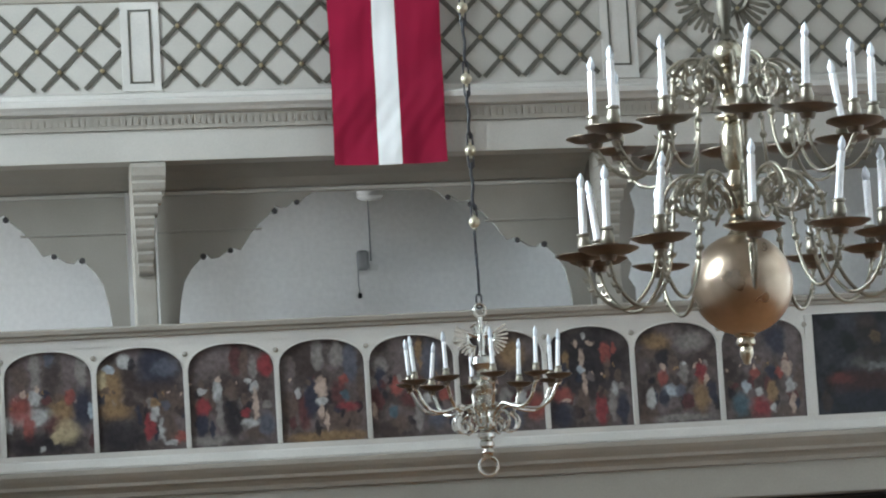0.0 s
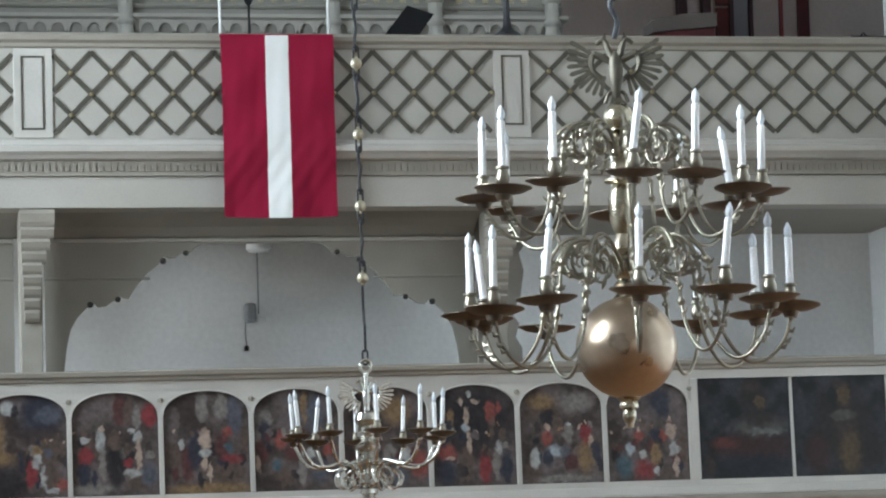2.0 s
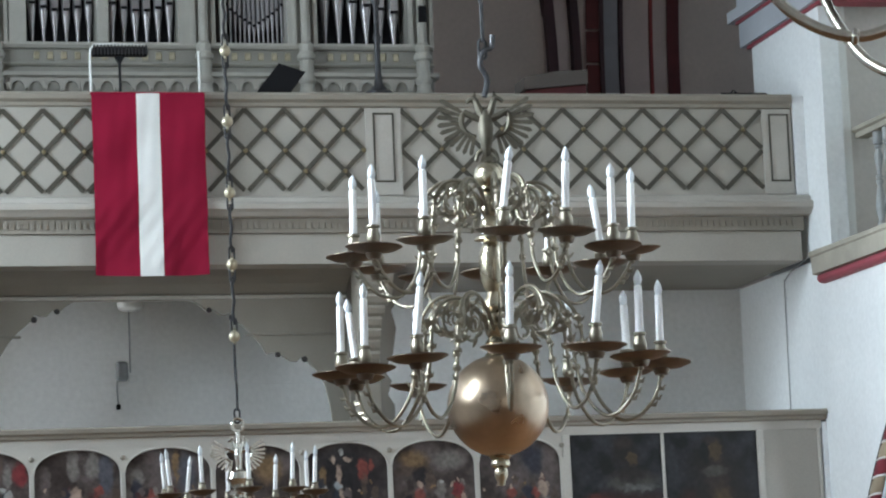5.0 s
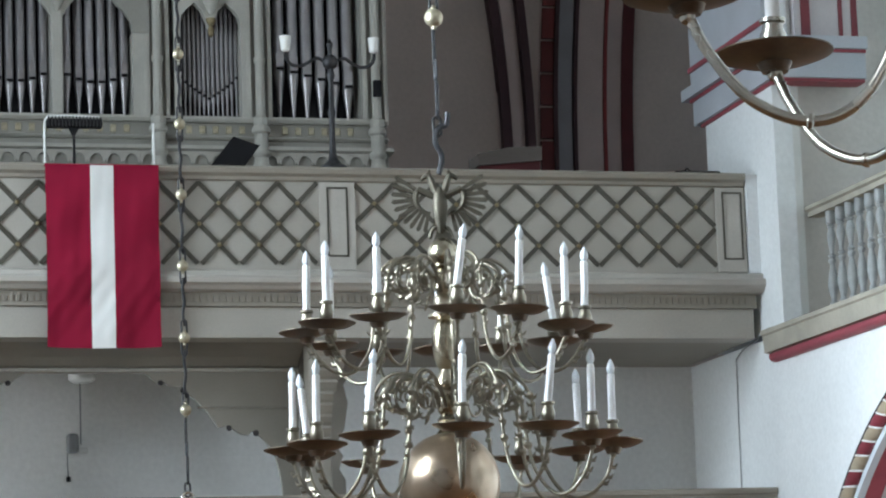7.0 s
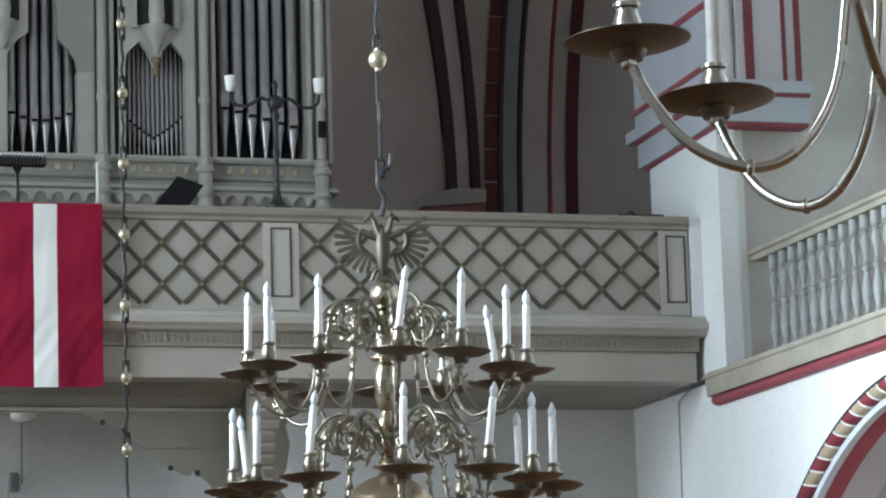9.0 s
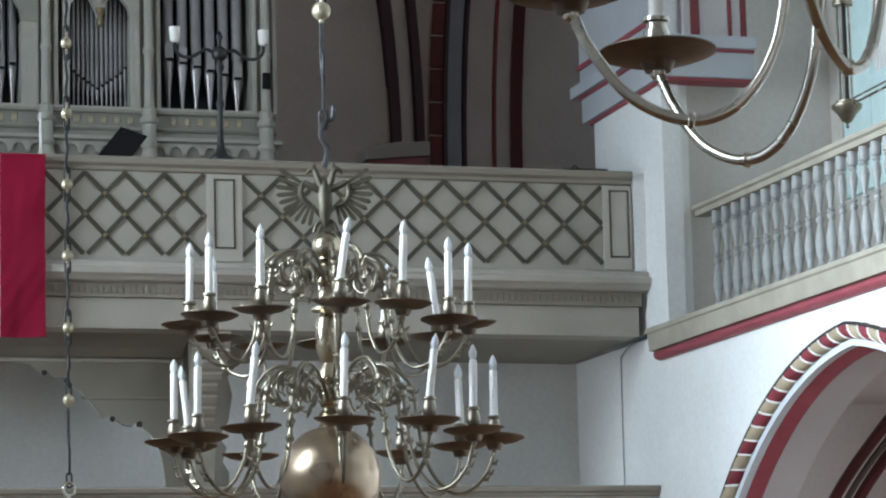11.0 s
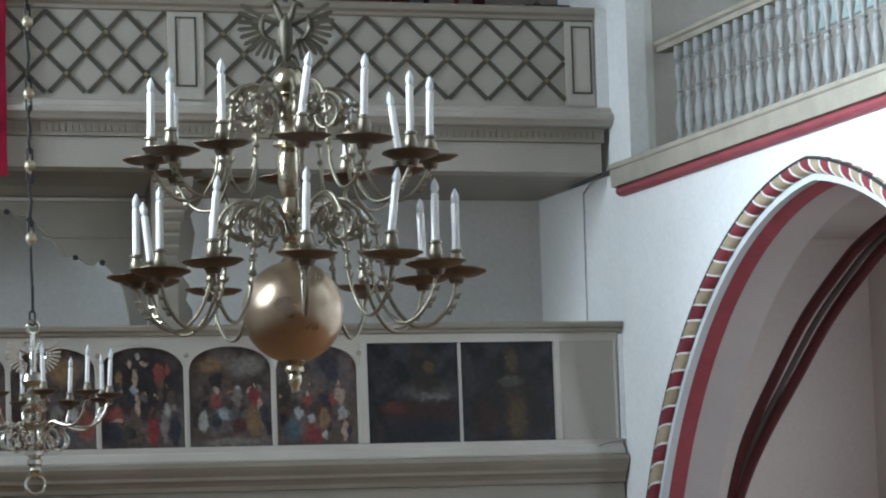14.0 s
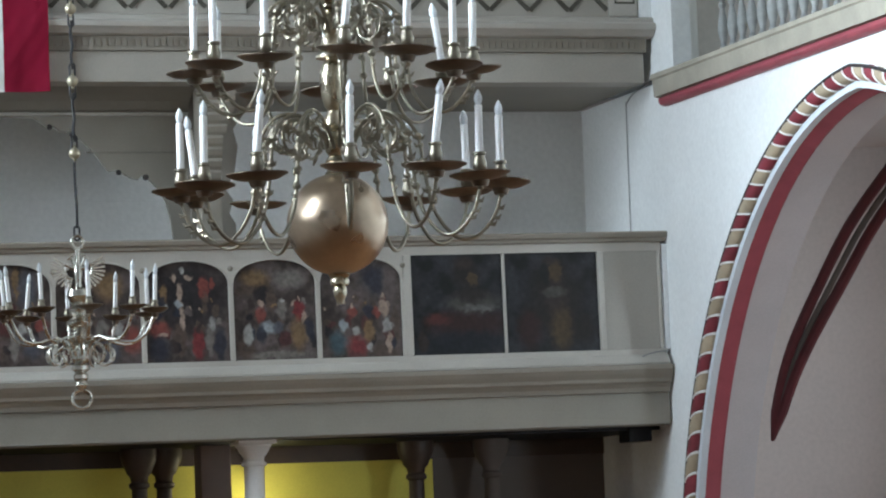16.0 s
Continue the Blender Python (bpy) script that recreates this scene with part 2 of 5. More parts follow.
def ball(r, at_=(0, 0, 0), seg=24, bm=None):
    return lathe([(r * math.sin(math.pi * k / (seg // 2)), -r * math.cos(math.pi * k / (seg // 2))) for k in range(seg // 2 + 1)], seg, bm, at_)


def structure(name, bm, material, label, category, smooth=False):
    return tagged(part(name, bm, material, None, "", smooth), label, category, kind="structure")


# ---- the nave ----
structure("floor", box(NAVE_L - 3, 20, EAST - 0.5, WEST + 0.5, -0.3, 0.0), FLOOR, "worn grey-brown stone church floor", "floor")
structure("ceiling", box(NAVE_L - 3, 20, EAST - 0.5, WEST + 0.5, TOP, TOP + 0.3), PLASTER, "plain white plaster ceiling high over the nave", "ceiling")
structure("wall_east", box(NAVE_L - 0.5, 0.9, EAST - 0.6, EAST, 0, TOP), PLASTER, "plain white plaster end wall", "wall")
bm = box(3.1, 6.1, EAST - 0.6, EAST, 0, TOP)
box(8.3, 16.0, EAST - 0.6, EAST, 0, TOP, bm=bm)
box(0.9, 3.1, EAST - 0.6, EAST, 0, 2.4, bm=bm)
box(0.9, 3.1, EAST - 0.6, EAST, 8.6, TOP, bm=bm)
box(6.1, 8.3, EAST - 0.6, EAST, 0, 2.4, bm=bm)
box(6.1, 8.3, EAST - 0.6, EAST, 8.6, TOP, bm=bm)
structure("wall_east_windows", bm, PLASTER, "white plaster end wall with tall window openings", "wall")
# side wall opposite the arcade, with tall windows
bm = box(NAVE_L - 0.6, NAVE_L, EAST, 30.9, 0, 5.2)
box(NAVE_L - 0.6, NAVE_L, 30.9, WEST, 0, 3.7, bm=bm)
box(NAVE_L - 0.6, NAVE_L, EAST, WEST, 10.2, TOP, bm=bm)
edges = [EAST] + [e for y in LEFT_WINDOWS for e in (y - 1.2, y + 1.2)] + [WEST]
edges[-1] = 30.9
for a, b in zip(edges[0::2], edges[1::2]):
    box(NAVE_L - 0.6, NAVE_L, a, b, 5.2, 10.2, bm=bm)
# gap left here for the added low recess light
box(NAVE_L - 0.6, NAVE_L, 30.9, WEST, 5.5, 10.2, bm=bm)
box(NAVE_L - 0.6, NAVE_L, 32.0, WEST, 3.7, 5.5, bm=bm)
structure("wall_south", bm, PLASTER, "white plaster side wall with tall window openings", "wall")
structure("wall_west", box(NAVE_L - 0.6, 16.0, WEST, WEST + 0.5, 0, TOP), WESTWALL, "brown-grey limewashed end wall behind the organ", "wall")

# arcade wall with a slightly pointed arch
ARCH_Y, ARCH_Z, ARCH_R = 25.2, 0.77, 4.65
SILL = 6.0


def arch_line(d, n=28, foot=True):
    """Points (y, z) of the arch drawn d metres inside its outer edge, from the far foot to the near foot."""
    r, q = ARCH_R - d, 5.24 - d
    a1, b1 = math.acos((ARCH_Y - 25.05) / r), math.acos((ARCH_Y - 25.94) / q)
    left = [(25.05 + r * math.cos(a1 * k / n), ARCH_Z + r * math.sin(a1 * k / n)) for k in range(n + 1)]
    right = [(25.94 + q * math.cos(b1 + (math.pi - b1) * k / n), 0.23 + q * math.sin(b1 + (math.pi - b1) * k / n)) for k in range(n + 1)]
    left[-1] = (ARCH_Y, max(left[-1][1], right[0][1]))
    right = right[1:]
    line = left + right
    return [(line[0][0], 0.0)] + line + [(line[-1][0], 0.0)] if foot else line


def arch_band(d0, d1, x0, x1, bm=None):
    """A band of the arch between two inner distances, from x0 to x1."""
    bm = bm or bmesh.new()
    a, b = arch_line(d0), arch_line(d1)
    n = min(len(a), len(b))
    a, b = a[:n], b[:n]
    quad = [[bm.verts.new((x, y, z)) for y, z in line] for line, x in ((a, x0), (b, x0), (b, x1), (a, x1))]
    for i in range(n - 1):
        for k in range(4):
            m = (k + 1) % 4
            bm.faces.new((quad[k][i], quad[k][i + 1], quad[m][i + 1], quad[m][i]))
    bm.faces.new([q[0] for q in quad])
    bm.faces.new([q[-1] for q in quad][::-1])
    return bm


def arch_chamfer(d0, x0, d1, x1, deep):
    """A painted band that slants inwards from (d0, x0) to (d1, x1)."""
    bm = bmesh.new()
    a, b = arch_line(d0), arch_line(d1)
    quad = [[bm.verts.new((x, y, z)) for y, z in line] for line, x in ((a, x0), (b, x1), (b, x1 + deep), (a, x0 + deep))]
    for i in range(len(a) - 1):
        for k in range(4):
            m = (k + 1) % 4
            bm.faces.new((quad[k][i], quad[k][i + 1], quad[m][i + 1], quad[m][i]))
    return bm


hole = arch_line(0.12)
outline = [(WEST, 0.0)] + hole + [(EAST, 0.0), (EAST, 5.26), (WEST, 6.03)]
wall_n = structure("wall_north", prism(outline, NAVE_R, NAVE_R + 0.53, lambda u, v, d: (d, u, v)), PLASTER, "white plaster arcade wall with a painted pointed arch", "wall")
structure("wall_north_upper", box(NAVE_R + 0.004, NAVE_R + 0.75, EAST, 17.0, 5.2, TOP), PLASTER, "white plaster wall above the arcade", "wall")
pier = structure("pier", box(NAVE_R, NAVE_R + 0.185, 29.42, 31.36, SILL, TOP), PLASTER, "white plaster pier beside the organ gallery", "pier")
part("pier_strip", box(NAVE_R + 0.187, NAVE_R + 0.275, 29.45, 31.36, SILL, TOP, 0.01), WHITE, pier)
# white fillers, added to cover the shaded gaps at the rail ends
part("gap_filler", box(10.864, 10.978, 29.955, 30.05, 6.59, 7.54), PLASTER, pier)
part("gap_filler", box(10.932, 10.978, 29.83, 29.93, 3.41, 4.40), PLASTER, pier)
structure("gallery_end_wall", box(NAVE_R + 0.277, 14.0, 29.56, 29.86, SILL, TOP), GREYWALL, "grey limewashed end wall of the side gallery", "wall")
structure("side_gallery_floor", box(NAVE_R + 0.535, 12.78, 17.0, 29.56, SILL - 0.27, SILL - 0.12), STONE, "stone floor of the side gallery", "floor")
# aisle beyond the arch
bm = box(14.2, 14.6, EAST, 17.9, 0, SILL)
box(14.2, 14.6, 17.9, 19.6, 0, 1.2, bm=bm)
box(14.2, 14.6, 17.9, 19.6, 4.8, SILL, bm=bm)
box(14.2, 14.6, 19.6, 27.1, 0, SILL, bm=bm)
box(14.2, 14.6, 29.7, WEST, 0, SILL, bm=bm)
box(14.2, 14.6, 27.1, 29.7, 0, 1.2, bm=bm)
box(14.2, 14.6, 27.1, 29.7, 4.8, SILL, bm=bm)
# unseen aisle openings, added to brighten the end wall and the arch soffit
opening_light("opening_light", (14.25, 28.4, 3.0), (12.6, 31.3, 3.4), 2.4, 3.4, 25, spread=130)
opening_light("opening_light", (14.15, 18.75, 3.0), (11.2, 29.3, 4.0), 1.6, 3.0, 42, spread=50)
structure("aisle_wall", bm, AISLE, "beige-grey limewashed aisle wall", "wall")
structure("aisle_end_wall", box(NAVE_R + 0.535, 14.2, 31.3, 31.7, 0, SILL - 0.5), AISLE, "beige-grey aisle end wall", "wall")
structure("aisle_ceiling", box(NAVE_R + 0.535, 14.6, EAST, WEST, SILL - 0.50, SILL - 0.26), AISLE, "plain aisle ceiling", "ceiling")

arch = empty("arch_mouldings", "painted arch mouldings in tan, maroon, white and red", "arch", kind="structure")
part("white_band", arch_band(0.122, 0.19, NAVE_R + 0.02, NAVE_R + 0.10), PALEBLUE, arch)
part("red_band", arch_chamfer(0.188, NAVE_R + 0.085, 0.232, NAVE_R + 0.205, 0.04), RED, arch)
part("soffit_band", arch_chamfer(0.231, NAVE_R + 0.207, 0.25, NAVE_R + 0.53, 0.02), LILAC, arch)
part("inner_edge", arch_band(0.10, 0.246, NAVE_R + 0.531, NAVE_R + 0.545), LILAC, arch)
ribs = empty("aisle_vault_ribs", "dark red painted vault ribs in the aisle", "vault rib", kind="structure")
for off, wid, m in ((0.0, 0.052, MAROON), (0.08, 0.03, BROWNGREY), (0.155, 0.052, MAROON)):
    line = smooth_path([(12.2 + off * g, y - off * 1.2 * g, z) for g, y, z in ((0.05, 30.437, 2.53), (0.3, 30.307, 2.795), (0.55, 30.07, 3.14), (0.8, 29.72, 3.48), (1, 29.086, 3.917), (1.1, 28.36, 4.37), (1.15, 27.59, 4.714), (1.2, 26.87, 4.96), (1.2, 25.5, 5.2), (1.2, 24.0, 5.3))], 5)
    part("rib", tube(line, [wid * min(1, 0.25 + 0.15 * k) for k in range(len(line))], 8), m, ribs, smooth=True)
# rope moulding: alternating tan and maroon pieces with white joints
line = arch_line(0.062, 60)[1:-1]
dist = [0.0]
for p, q in zip(line, line[1:]):
    dist.append(dist[-1] + math.dist(p, q))


def on_line(s):
    s = min(max(s, 0), dist[-1])
    for i in range(len(dist) - 1):
        if dist[i + 1] >= s:
            break
    f = (s - dist[i]) / (dist[i + 1] - dist[i])
    return tuple(line[i][k] * (1 - f) + line[i + 1][k] * f for k in (0, 1))


STEP = 0.205


def rope_piece(a, b, r, slant=0.075, seg=12):
    """A length of the rope moulding whose ends are cut on the slant."""
    bm = bmesh.new()
    rings = []
    for f, q in ((0, 0.93), (0.3, 1.03), (0.7, 1.03), (1, 0.93)):
        ring = []
        for k in range(seg):
            phi = 2 * math.pi * k / seg
            st = a + (b - a) * f + slant * math.sin(phi)
            y, z = on_line(st)
            y2, z2 = on_line(st + 0.02)
            ln = max(math.dist((y, z), (y2, z2)), 1e-6)
            ny, nz = -(z2 - z) / ln, (y2 - y) / ln
            ring.append(bm.verts.new((NAVE_R + 0.005 - r * q * math.cos(phi), y + ny * r * q * math.sin(phi), z + nz * r * q * math.sin(phi))))
        rings.append(ring)
    for u, v in zip(rings, rings[1:]):
        for k in range(seg):
            m = (k + 1) % seg
            bm.faces.new((u[k], u[m], v[m], v[k]))
    bm.faces.new(rings[0][::-1])
    bm.faces.new(rings[-1])
    return bm


for k in range(1, int(dist[-1] / STEP) - 1):
    a, e = k * STEP, (k + 1) * STEP - 0.024
    part("rope_piece", rope_piece(a, e, 0.070), ROPE_TAN if k % 2 else ROPE_RED, arch, smooth=True)
    part("rope_joint", rope_piece(e - 0.002, e + 0.026, 0.073), WHITE, arch, smooth=True)
part("outer_line", tube([(NAVE_R - 0.042, y, z) for y, z in arch_line(0.008, 40)], 0.016, 8), CHARCOAL, arch)

# string course and balustrade of the side gallery
DIP = 0.0175
string = empty("string_course", "beige stone string course with a dark red roll below", "moulding", kind="structure")
part("ledge", along_y([(NAVE_R, 5.765), (10.875, 5.775), (10.86, 5.93), (10.84, 5.945), (10.84, 5.985), (NAVE_R + 0.54, 5.995), (NAVE_R + 0.54, 5.94), (NAVE_R, 5.94)], 17.0, 29.70), STONE, string)
part("red_roll", along_y([(NAVE_R, 5.685), (10.94, 5.685), (10.91, 5.70), (10.895, 5.722), (10.895, 5.75), (10.91, 5.763), (NAVE_R, 5.762)], 17.0, 29.64), RED, string)
at(string, 0, DIP * 5.9, -DIP * 29.4, math.degrees(DIP), 0, 0)

balustrade = empty("balustrade", "grey painted turned wooden balustrade on a stone ledge", "balustrade")
part("handrail", along_y([(11.29, 7.04), (11.29, 7.09), (11.26, 7.105), (11.26, 7.14), (11.46, 7.14), (11.46, 7.105), (11.43, 7.09), (11.43, 7.04)], 17.0, 29.48), STONE, balustrade)
BAL = finish(lathe([(r * 0.93, z * 1.03) for r, z in ((0.05, 0), (0.05, 0.13), (0.03, 0.15), (0.045, 0.17), (0.03, 0.19), (0.028, 0.21), (0.05, 0.29), (0.056, 0.35), (0.036, 0.46), (0.022, 0.52), (0.04, 0.545), (0.04, 0.565), (0.022, 0.58), (0.042, 0.60), (0.022, 0.62), (0.024, 0.66), (0.042, 0.75), (0.046, 0.79), (0.026, 0.85), (0.044, 0.87), (0.03, 0.885), (0.05, 0.90), (0.05, 1.012))], 10), "baluster", BALUSTER, True)
for k in range(46):
    at(part("baluster", BAL, None, balustrade), 11.36, 29.075 - 0.2467 * k, 5.998)

at(balustrade, 0, DIP * 6.5, -DIP * 29.4, math.degrees(DIP), 0, 0)

# impost moulding of the pier
imp = empty("impost", "blue-grey impost moulding with dark red edges", "moulding", kind="structure")


def impost_ring(z0, z1, out, material, name):
    bm = box(NAVE_R - out, NAVE_R + 0.02, 29.25 - out, 31.36 + out * 2.2, z0, z1)
    box(NAVE_R + 0.02, 11.85, 29.25 - out, 29.45, z0, z1, bm=bm)
    part(name, bm, material, imp)


impost_ring(8.31, 8.34, 0.03, RED, "red_edge")
impost_ring(8.34, 8.585, 0.07, BLUEGREY, "lower_step")
impost_ring(8.585, 8.615, 0.09, RED, "red_edge")
impost_ring(8.615, 8.73, 0.14, BLUEGREY, "upper_step")
part("upper_face", box(NAVE_R - 0.09, NAVE_R + 0.02, 29.36, 31.50, 8.733, TOP), BLUEGREY, imp)
for z0, z1 in ((8.88, 8.93), (9.47, 9.53), (10.07, 10.13)):
    part("red_edge", box(NAVE_R - 0.11, NAVE_R - 0.088, 29.36, 31.52, z0, z1), RED, imp)
stripes = empty("painted_stripes", "red painted stripes on the pier face, darkened as in shade", "painted stripe", kind="structure")
for x0, x1 in ((11.28, 11.37), (11.66, 11.70), (11.79, 11.85)):
    part("stripe", box(x0, x1, 29.335, 29.347, 8.62, TOP), STRIPE, stripes)
structure("pier_face", box(NAVE_R + 0.23, 11.85, 29.346, 29.558, 8.34, TOP), LILAC, "lilac-grey painted pier face above the impost", "pier")

# outer wall of the side gallery with its window
bm = box(12.78, 13.1, EAST, 26.2, SILL, TOP)
box(12.78, 13.1, 29.3, 29.56, SILL, TOP, bm=bm)
box(12.78, 13.1, 26.2, 29.3, SILL, 7.2, bm=bm)
box(12.78, 13.1, 26.2, 29.3, 11.0, TOP, bm=bm)
structure("wall_side_gallery", bm, GREYWALL, "grey limewashed outer wall of the side gallery", "wall")
win = empty("window_1", "tall pale teal gallery window fronted by a slatted teal case", "window", kind="structure")
for yy in (26.24, 27.0, 27.77, 28.5, 29.26):
    part("mullion", box(12.82, 12.90, yy - 0.035, yy + 0.035, 7.2, 11.0, 0.008), TEAL, win)
for zz in (7.24, 8.2, 9.2, 10.2, 10.95):
    part("glazing_bar", box(12.835, 12.885, 26.2, 29.3, zz - 0.03, zz + 0.03), TEAL, win)
# panels and slats of a teal case, built over the window bars
part("lower_panel", box(12.745, 12.80, 26.2, 28.52, 7.2, 8.13, 0.006), TEAL, win)
part("wide_stile", box(12.735, 12.80, 28.523, 29.16, 7.2, 11.0, 0.006), TEAL, win)
part("sill_rail", box(12.725, 12.80, 26.2, 28.52, 8.133, 8.27, 0.008), TEAL, win)
for k in range(24):
    part("slat", box(12.76, 12.79, 26.28 + 0.092 * k, 26.335 + 0.092 * k, 8.273, 10.95), WHITE, win)
opening_light("opening_light", (13.05, 27.57, 9.1), (5, 27.0, 7.5), 2.6, 3.7, 60)

# pipe down the corner
pipe = empty("cable_pipe", "thin dark cable pipe down the white side wall", "pipe")
part("pipe_run", tube([(10.965, 30.75, 5.88), (10.963, 30.76, 5.2), (10.963, 30.77, 4.3)], 0.006, 8), GREYMETAL, pipe)
part("pipe_run", tube(smooth_path([(10.965, 30.75, 5.86), (10.955, 30.5, 5.93), (10.95, 30.1, 5.97), (10.95, 29.9, 6.02), (10.955, 29.74, 6.03)], 4), 0.007, 8), GREYMETAL, pipe)

# ---- lower gallery ----
YL = 29.85
END = 10.975
lower = empty("lower_gallery", "cream painted wooden gallery with a panelled parapet", "gallery", kind="structure")
# the whole gallery sinks a little away from the arcade wall
SAG = 0.0065
at(lower, 0.025, 0, -SAG * 8.3, 0, -math.degrees(SAG), 0)
part("floor_slab", box(NAVE_L, END, YL + 0.12, 32.15, 2.72, 3.05), BEIGE, lower)
part("beam", along_x([(YL + 0.02, 2.69), (YL + 0.02, 2.983), (YL + 0.3, 2.983), (YL + 0.3, 2.69)], NAVE_L, 10.95), BEAM, lower)
part("cornice", along_x([(YL + 0.02, 2.985), (YL - 0.012, 2.99), (YL - 0.02, 3.03), (YL - 0.045, 3.065), (YL - 0.075, 3.085), (YL - 0.08, 3.115), (YL - 0.11, 3.16), (YL - 0.13, 3.20), (YL - 0.13, 3.24), (YL - 0.08, 3.25), (YL + 0.1, 3.25), (YL + 0.1, 2.985)], NAVE_L, 10.95), BEIGE, lower)
part("plinth", along_x([(YL - 0.075, 3.253), (YL - 0.075, 3.27), (YL - 0.03, 3.33), (YL, 3.345), (YL, 3.395), (YL + 0.04, 3.395), (YL + 0.04, 3.253)], NAVE_L, 10.945), CREAM_TRIM, lower)
part("backing", box(NAVE_L, END - 0.06, YL + 0.05, YL + 0.09, 3.1, 4.42), BEIGE, lower)
part("top_board", box(NAVE_L, 10.93, YL, YL + 0.045, 4.325, 4.405), CREAM_TRIM, lower)
part("handrail", along_x([(YL - 0.003, 4.405), (YL - 0.03, 4.415), (YL - 0.035, 4.44), (YL - 0.065, 4.455), (YL - 0.075, 4.49), (YL - 0.06, 4.505), (YL + 0.14, 4.505), (YL + 0.14, 4.42), (YL + 0.02, 4.405)], NAVE_L, 10.975), BEIGE, lower)
DIV = [1.05 + 0.8155 * k for k in range(10)]
for k, x in enumerate(DIV):
    part("stile", box(x - 0.022, x + 0.022, YL - 0.006, YL + 0.04, 3.397, 4.12, 0.006), CREAM_TRIM, lower)
    BOSS = lathe([(0.0, 0), (0.012, 0.002), (0.022, 0.008), (0.026, 0.016), (0.026, 0.03)], 10)
    bmesh.ops.rotate(BOSS, verts=BOSS.verts, cent=(0, 0, 0), matrix=Matrix.Rotation(radians(-90), 3, "X"))
    part("boss", BOSS, BEIGE, lower, smooth=True).location = (x, YL - 0.02, 4.235)


def arch_top(x0, x1, z0, z1, n=22, power=2.1):
    c, a, b = (x0 + x1) / 2, (x1 - x0) / 2, z1 - z0
    out = []
    for k in range(n + 1):
        t = math.pi * k / n
        cs, sn = math.cos(t), math.sin(t)
        out.append((c + a * math.copysign(abs(cs) ** (2 / power), cs), z0 + b * sn ** (2 / power)))
    return out


for x0, x1 in zip(DIV, DIV[1:]):
    top = arch_top(x0 + 0.022, x1 - 0.022, 4.10, 4.312)
    part("spandrel", front([(x1 + 0.0, 4.12), (x1, 4.33), (x0, 4.33), (x0, 4.12)] + [(x0 + 0.022, 4.10)] + top[::-1][1:-1] + [(x1 - 0.022, 4.10)], YL, YL + 0.04), CREAM_TRIM, lower)
    bead = [(x, YL - 0.002, z) for x, z in arch_top(x0 + 0.02, x1 - 0.02, 4.10, 4.315)]
    part("bead", tube(bead, 0.008, 6), CREAM_TRIM, lower, smooth=True)
part("wide_stile", box(8.395, 8.468, YL - 0.01, YL + 0.04, 3.397, 4.325, 0.008), CREAM_TRIM, lower)
part("stile", box(9.352, 9.376, YL - 0.006, YL + 0.04, 3.397, 4.325, 0.004), CREAM_TRIM, lower)
part("stile", box(10.29, 10.35, YL - 0.008, YL + 0.04, 3.397, 4.325, 0.008), CREAM_TRIM, lower)
part("plain_panel", box(10.35, 10.888, YL + 0.012, YL + 0.045, 3.397, 4.325), CREAM, lower)
part("stile", box(10.888, 10.92, YL - 0.008, YL + 0.045, 3.397, 4.325, 0.008), CREAM_TRIM, lower)
part("plain_panel", box(NAVE_L, 1.028, YL + 0.006, YL + 0.045, 3.397, 4.325), CREAM, lower)

# ---- upper gallery ----
YU = 30.0
upper = empty("upper_gallery", "cream organ gallery with a dark lattice parapet and dentil cornice", "gallery", kind="structure")
part("floor_slab", box(NAVE_L, 10.93, YU + 0.3, WEST, 5.98, 6.3), BEIGE, upper)
part("beam", box(NAVE_L, 10.90, YU + 0.012, YU + 0.3, 5.965, 6.25, 0.006), CREAM, upper)
part("dentil_band", box(NAVE_L, 10.92, YU - 0.02, YU + 0.3, 6.253, 6.385), BEIGE, upper)
part("cornice", along_x([(YU - 0.02, 6.387), (YU - 0.09, 6.40), (YU - 0.12, 6.43), (YU - 0.16, 6.455), (YU - 0.17, 6.50), (YU - 0.15, 6.52), (YU - 0.10, 6.53), (YU - 0.10, 6.565), (YU - 0.06, 6.585), (YU + 0.1, 6.585), (YU + 0.1, 6.387)], NAVE_L, END), CREAM_TRIM, upper)
part("board", box(NAVE_L, 10.86, YU, YU + 0.06, 6.587, 7.43), CREAM, upper)
part("handrail", along_x([(YU - 0.002, 7.425), (YU - 0.03, 7.435), (YU - 0.035, 7.465), (YU - 0.075, 7.49), (YU - 0.085, 7.53), (YU - 0.07, 7.555), (YU + 0.16, 7.555), (YU + 0.16, 7.47), (YU + 0.06, 7.425)], NAVE_L, 10.85), BEIGE, upper)
DENT = finish(box(-0.019, 0.019, -0.013, 0, 0.0, 0.062), "dentil", TAN)
for k in range(208):
    part("dentil", DENT, None, upper).location = (NAVE_L + 0.05 + 0.0605 * k, YU - 0.021, 6.29)
PILASTERS = [(2.25, 2.60, 0.104, 6.672, 7.348), (6.68, 7.02, 0.1, 6.72, 7.375), (10.555, 10.845, 0.1, 6.72, 7.375)]
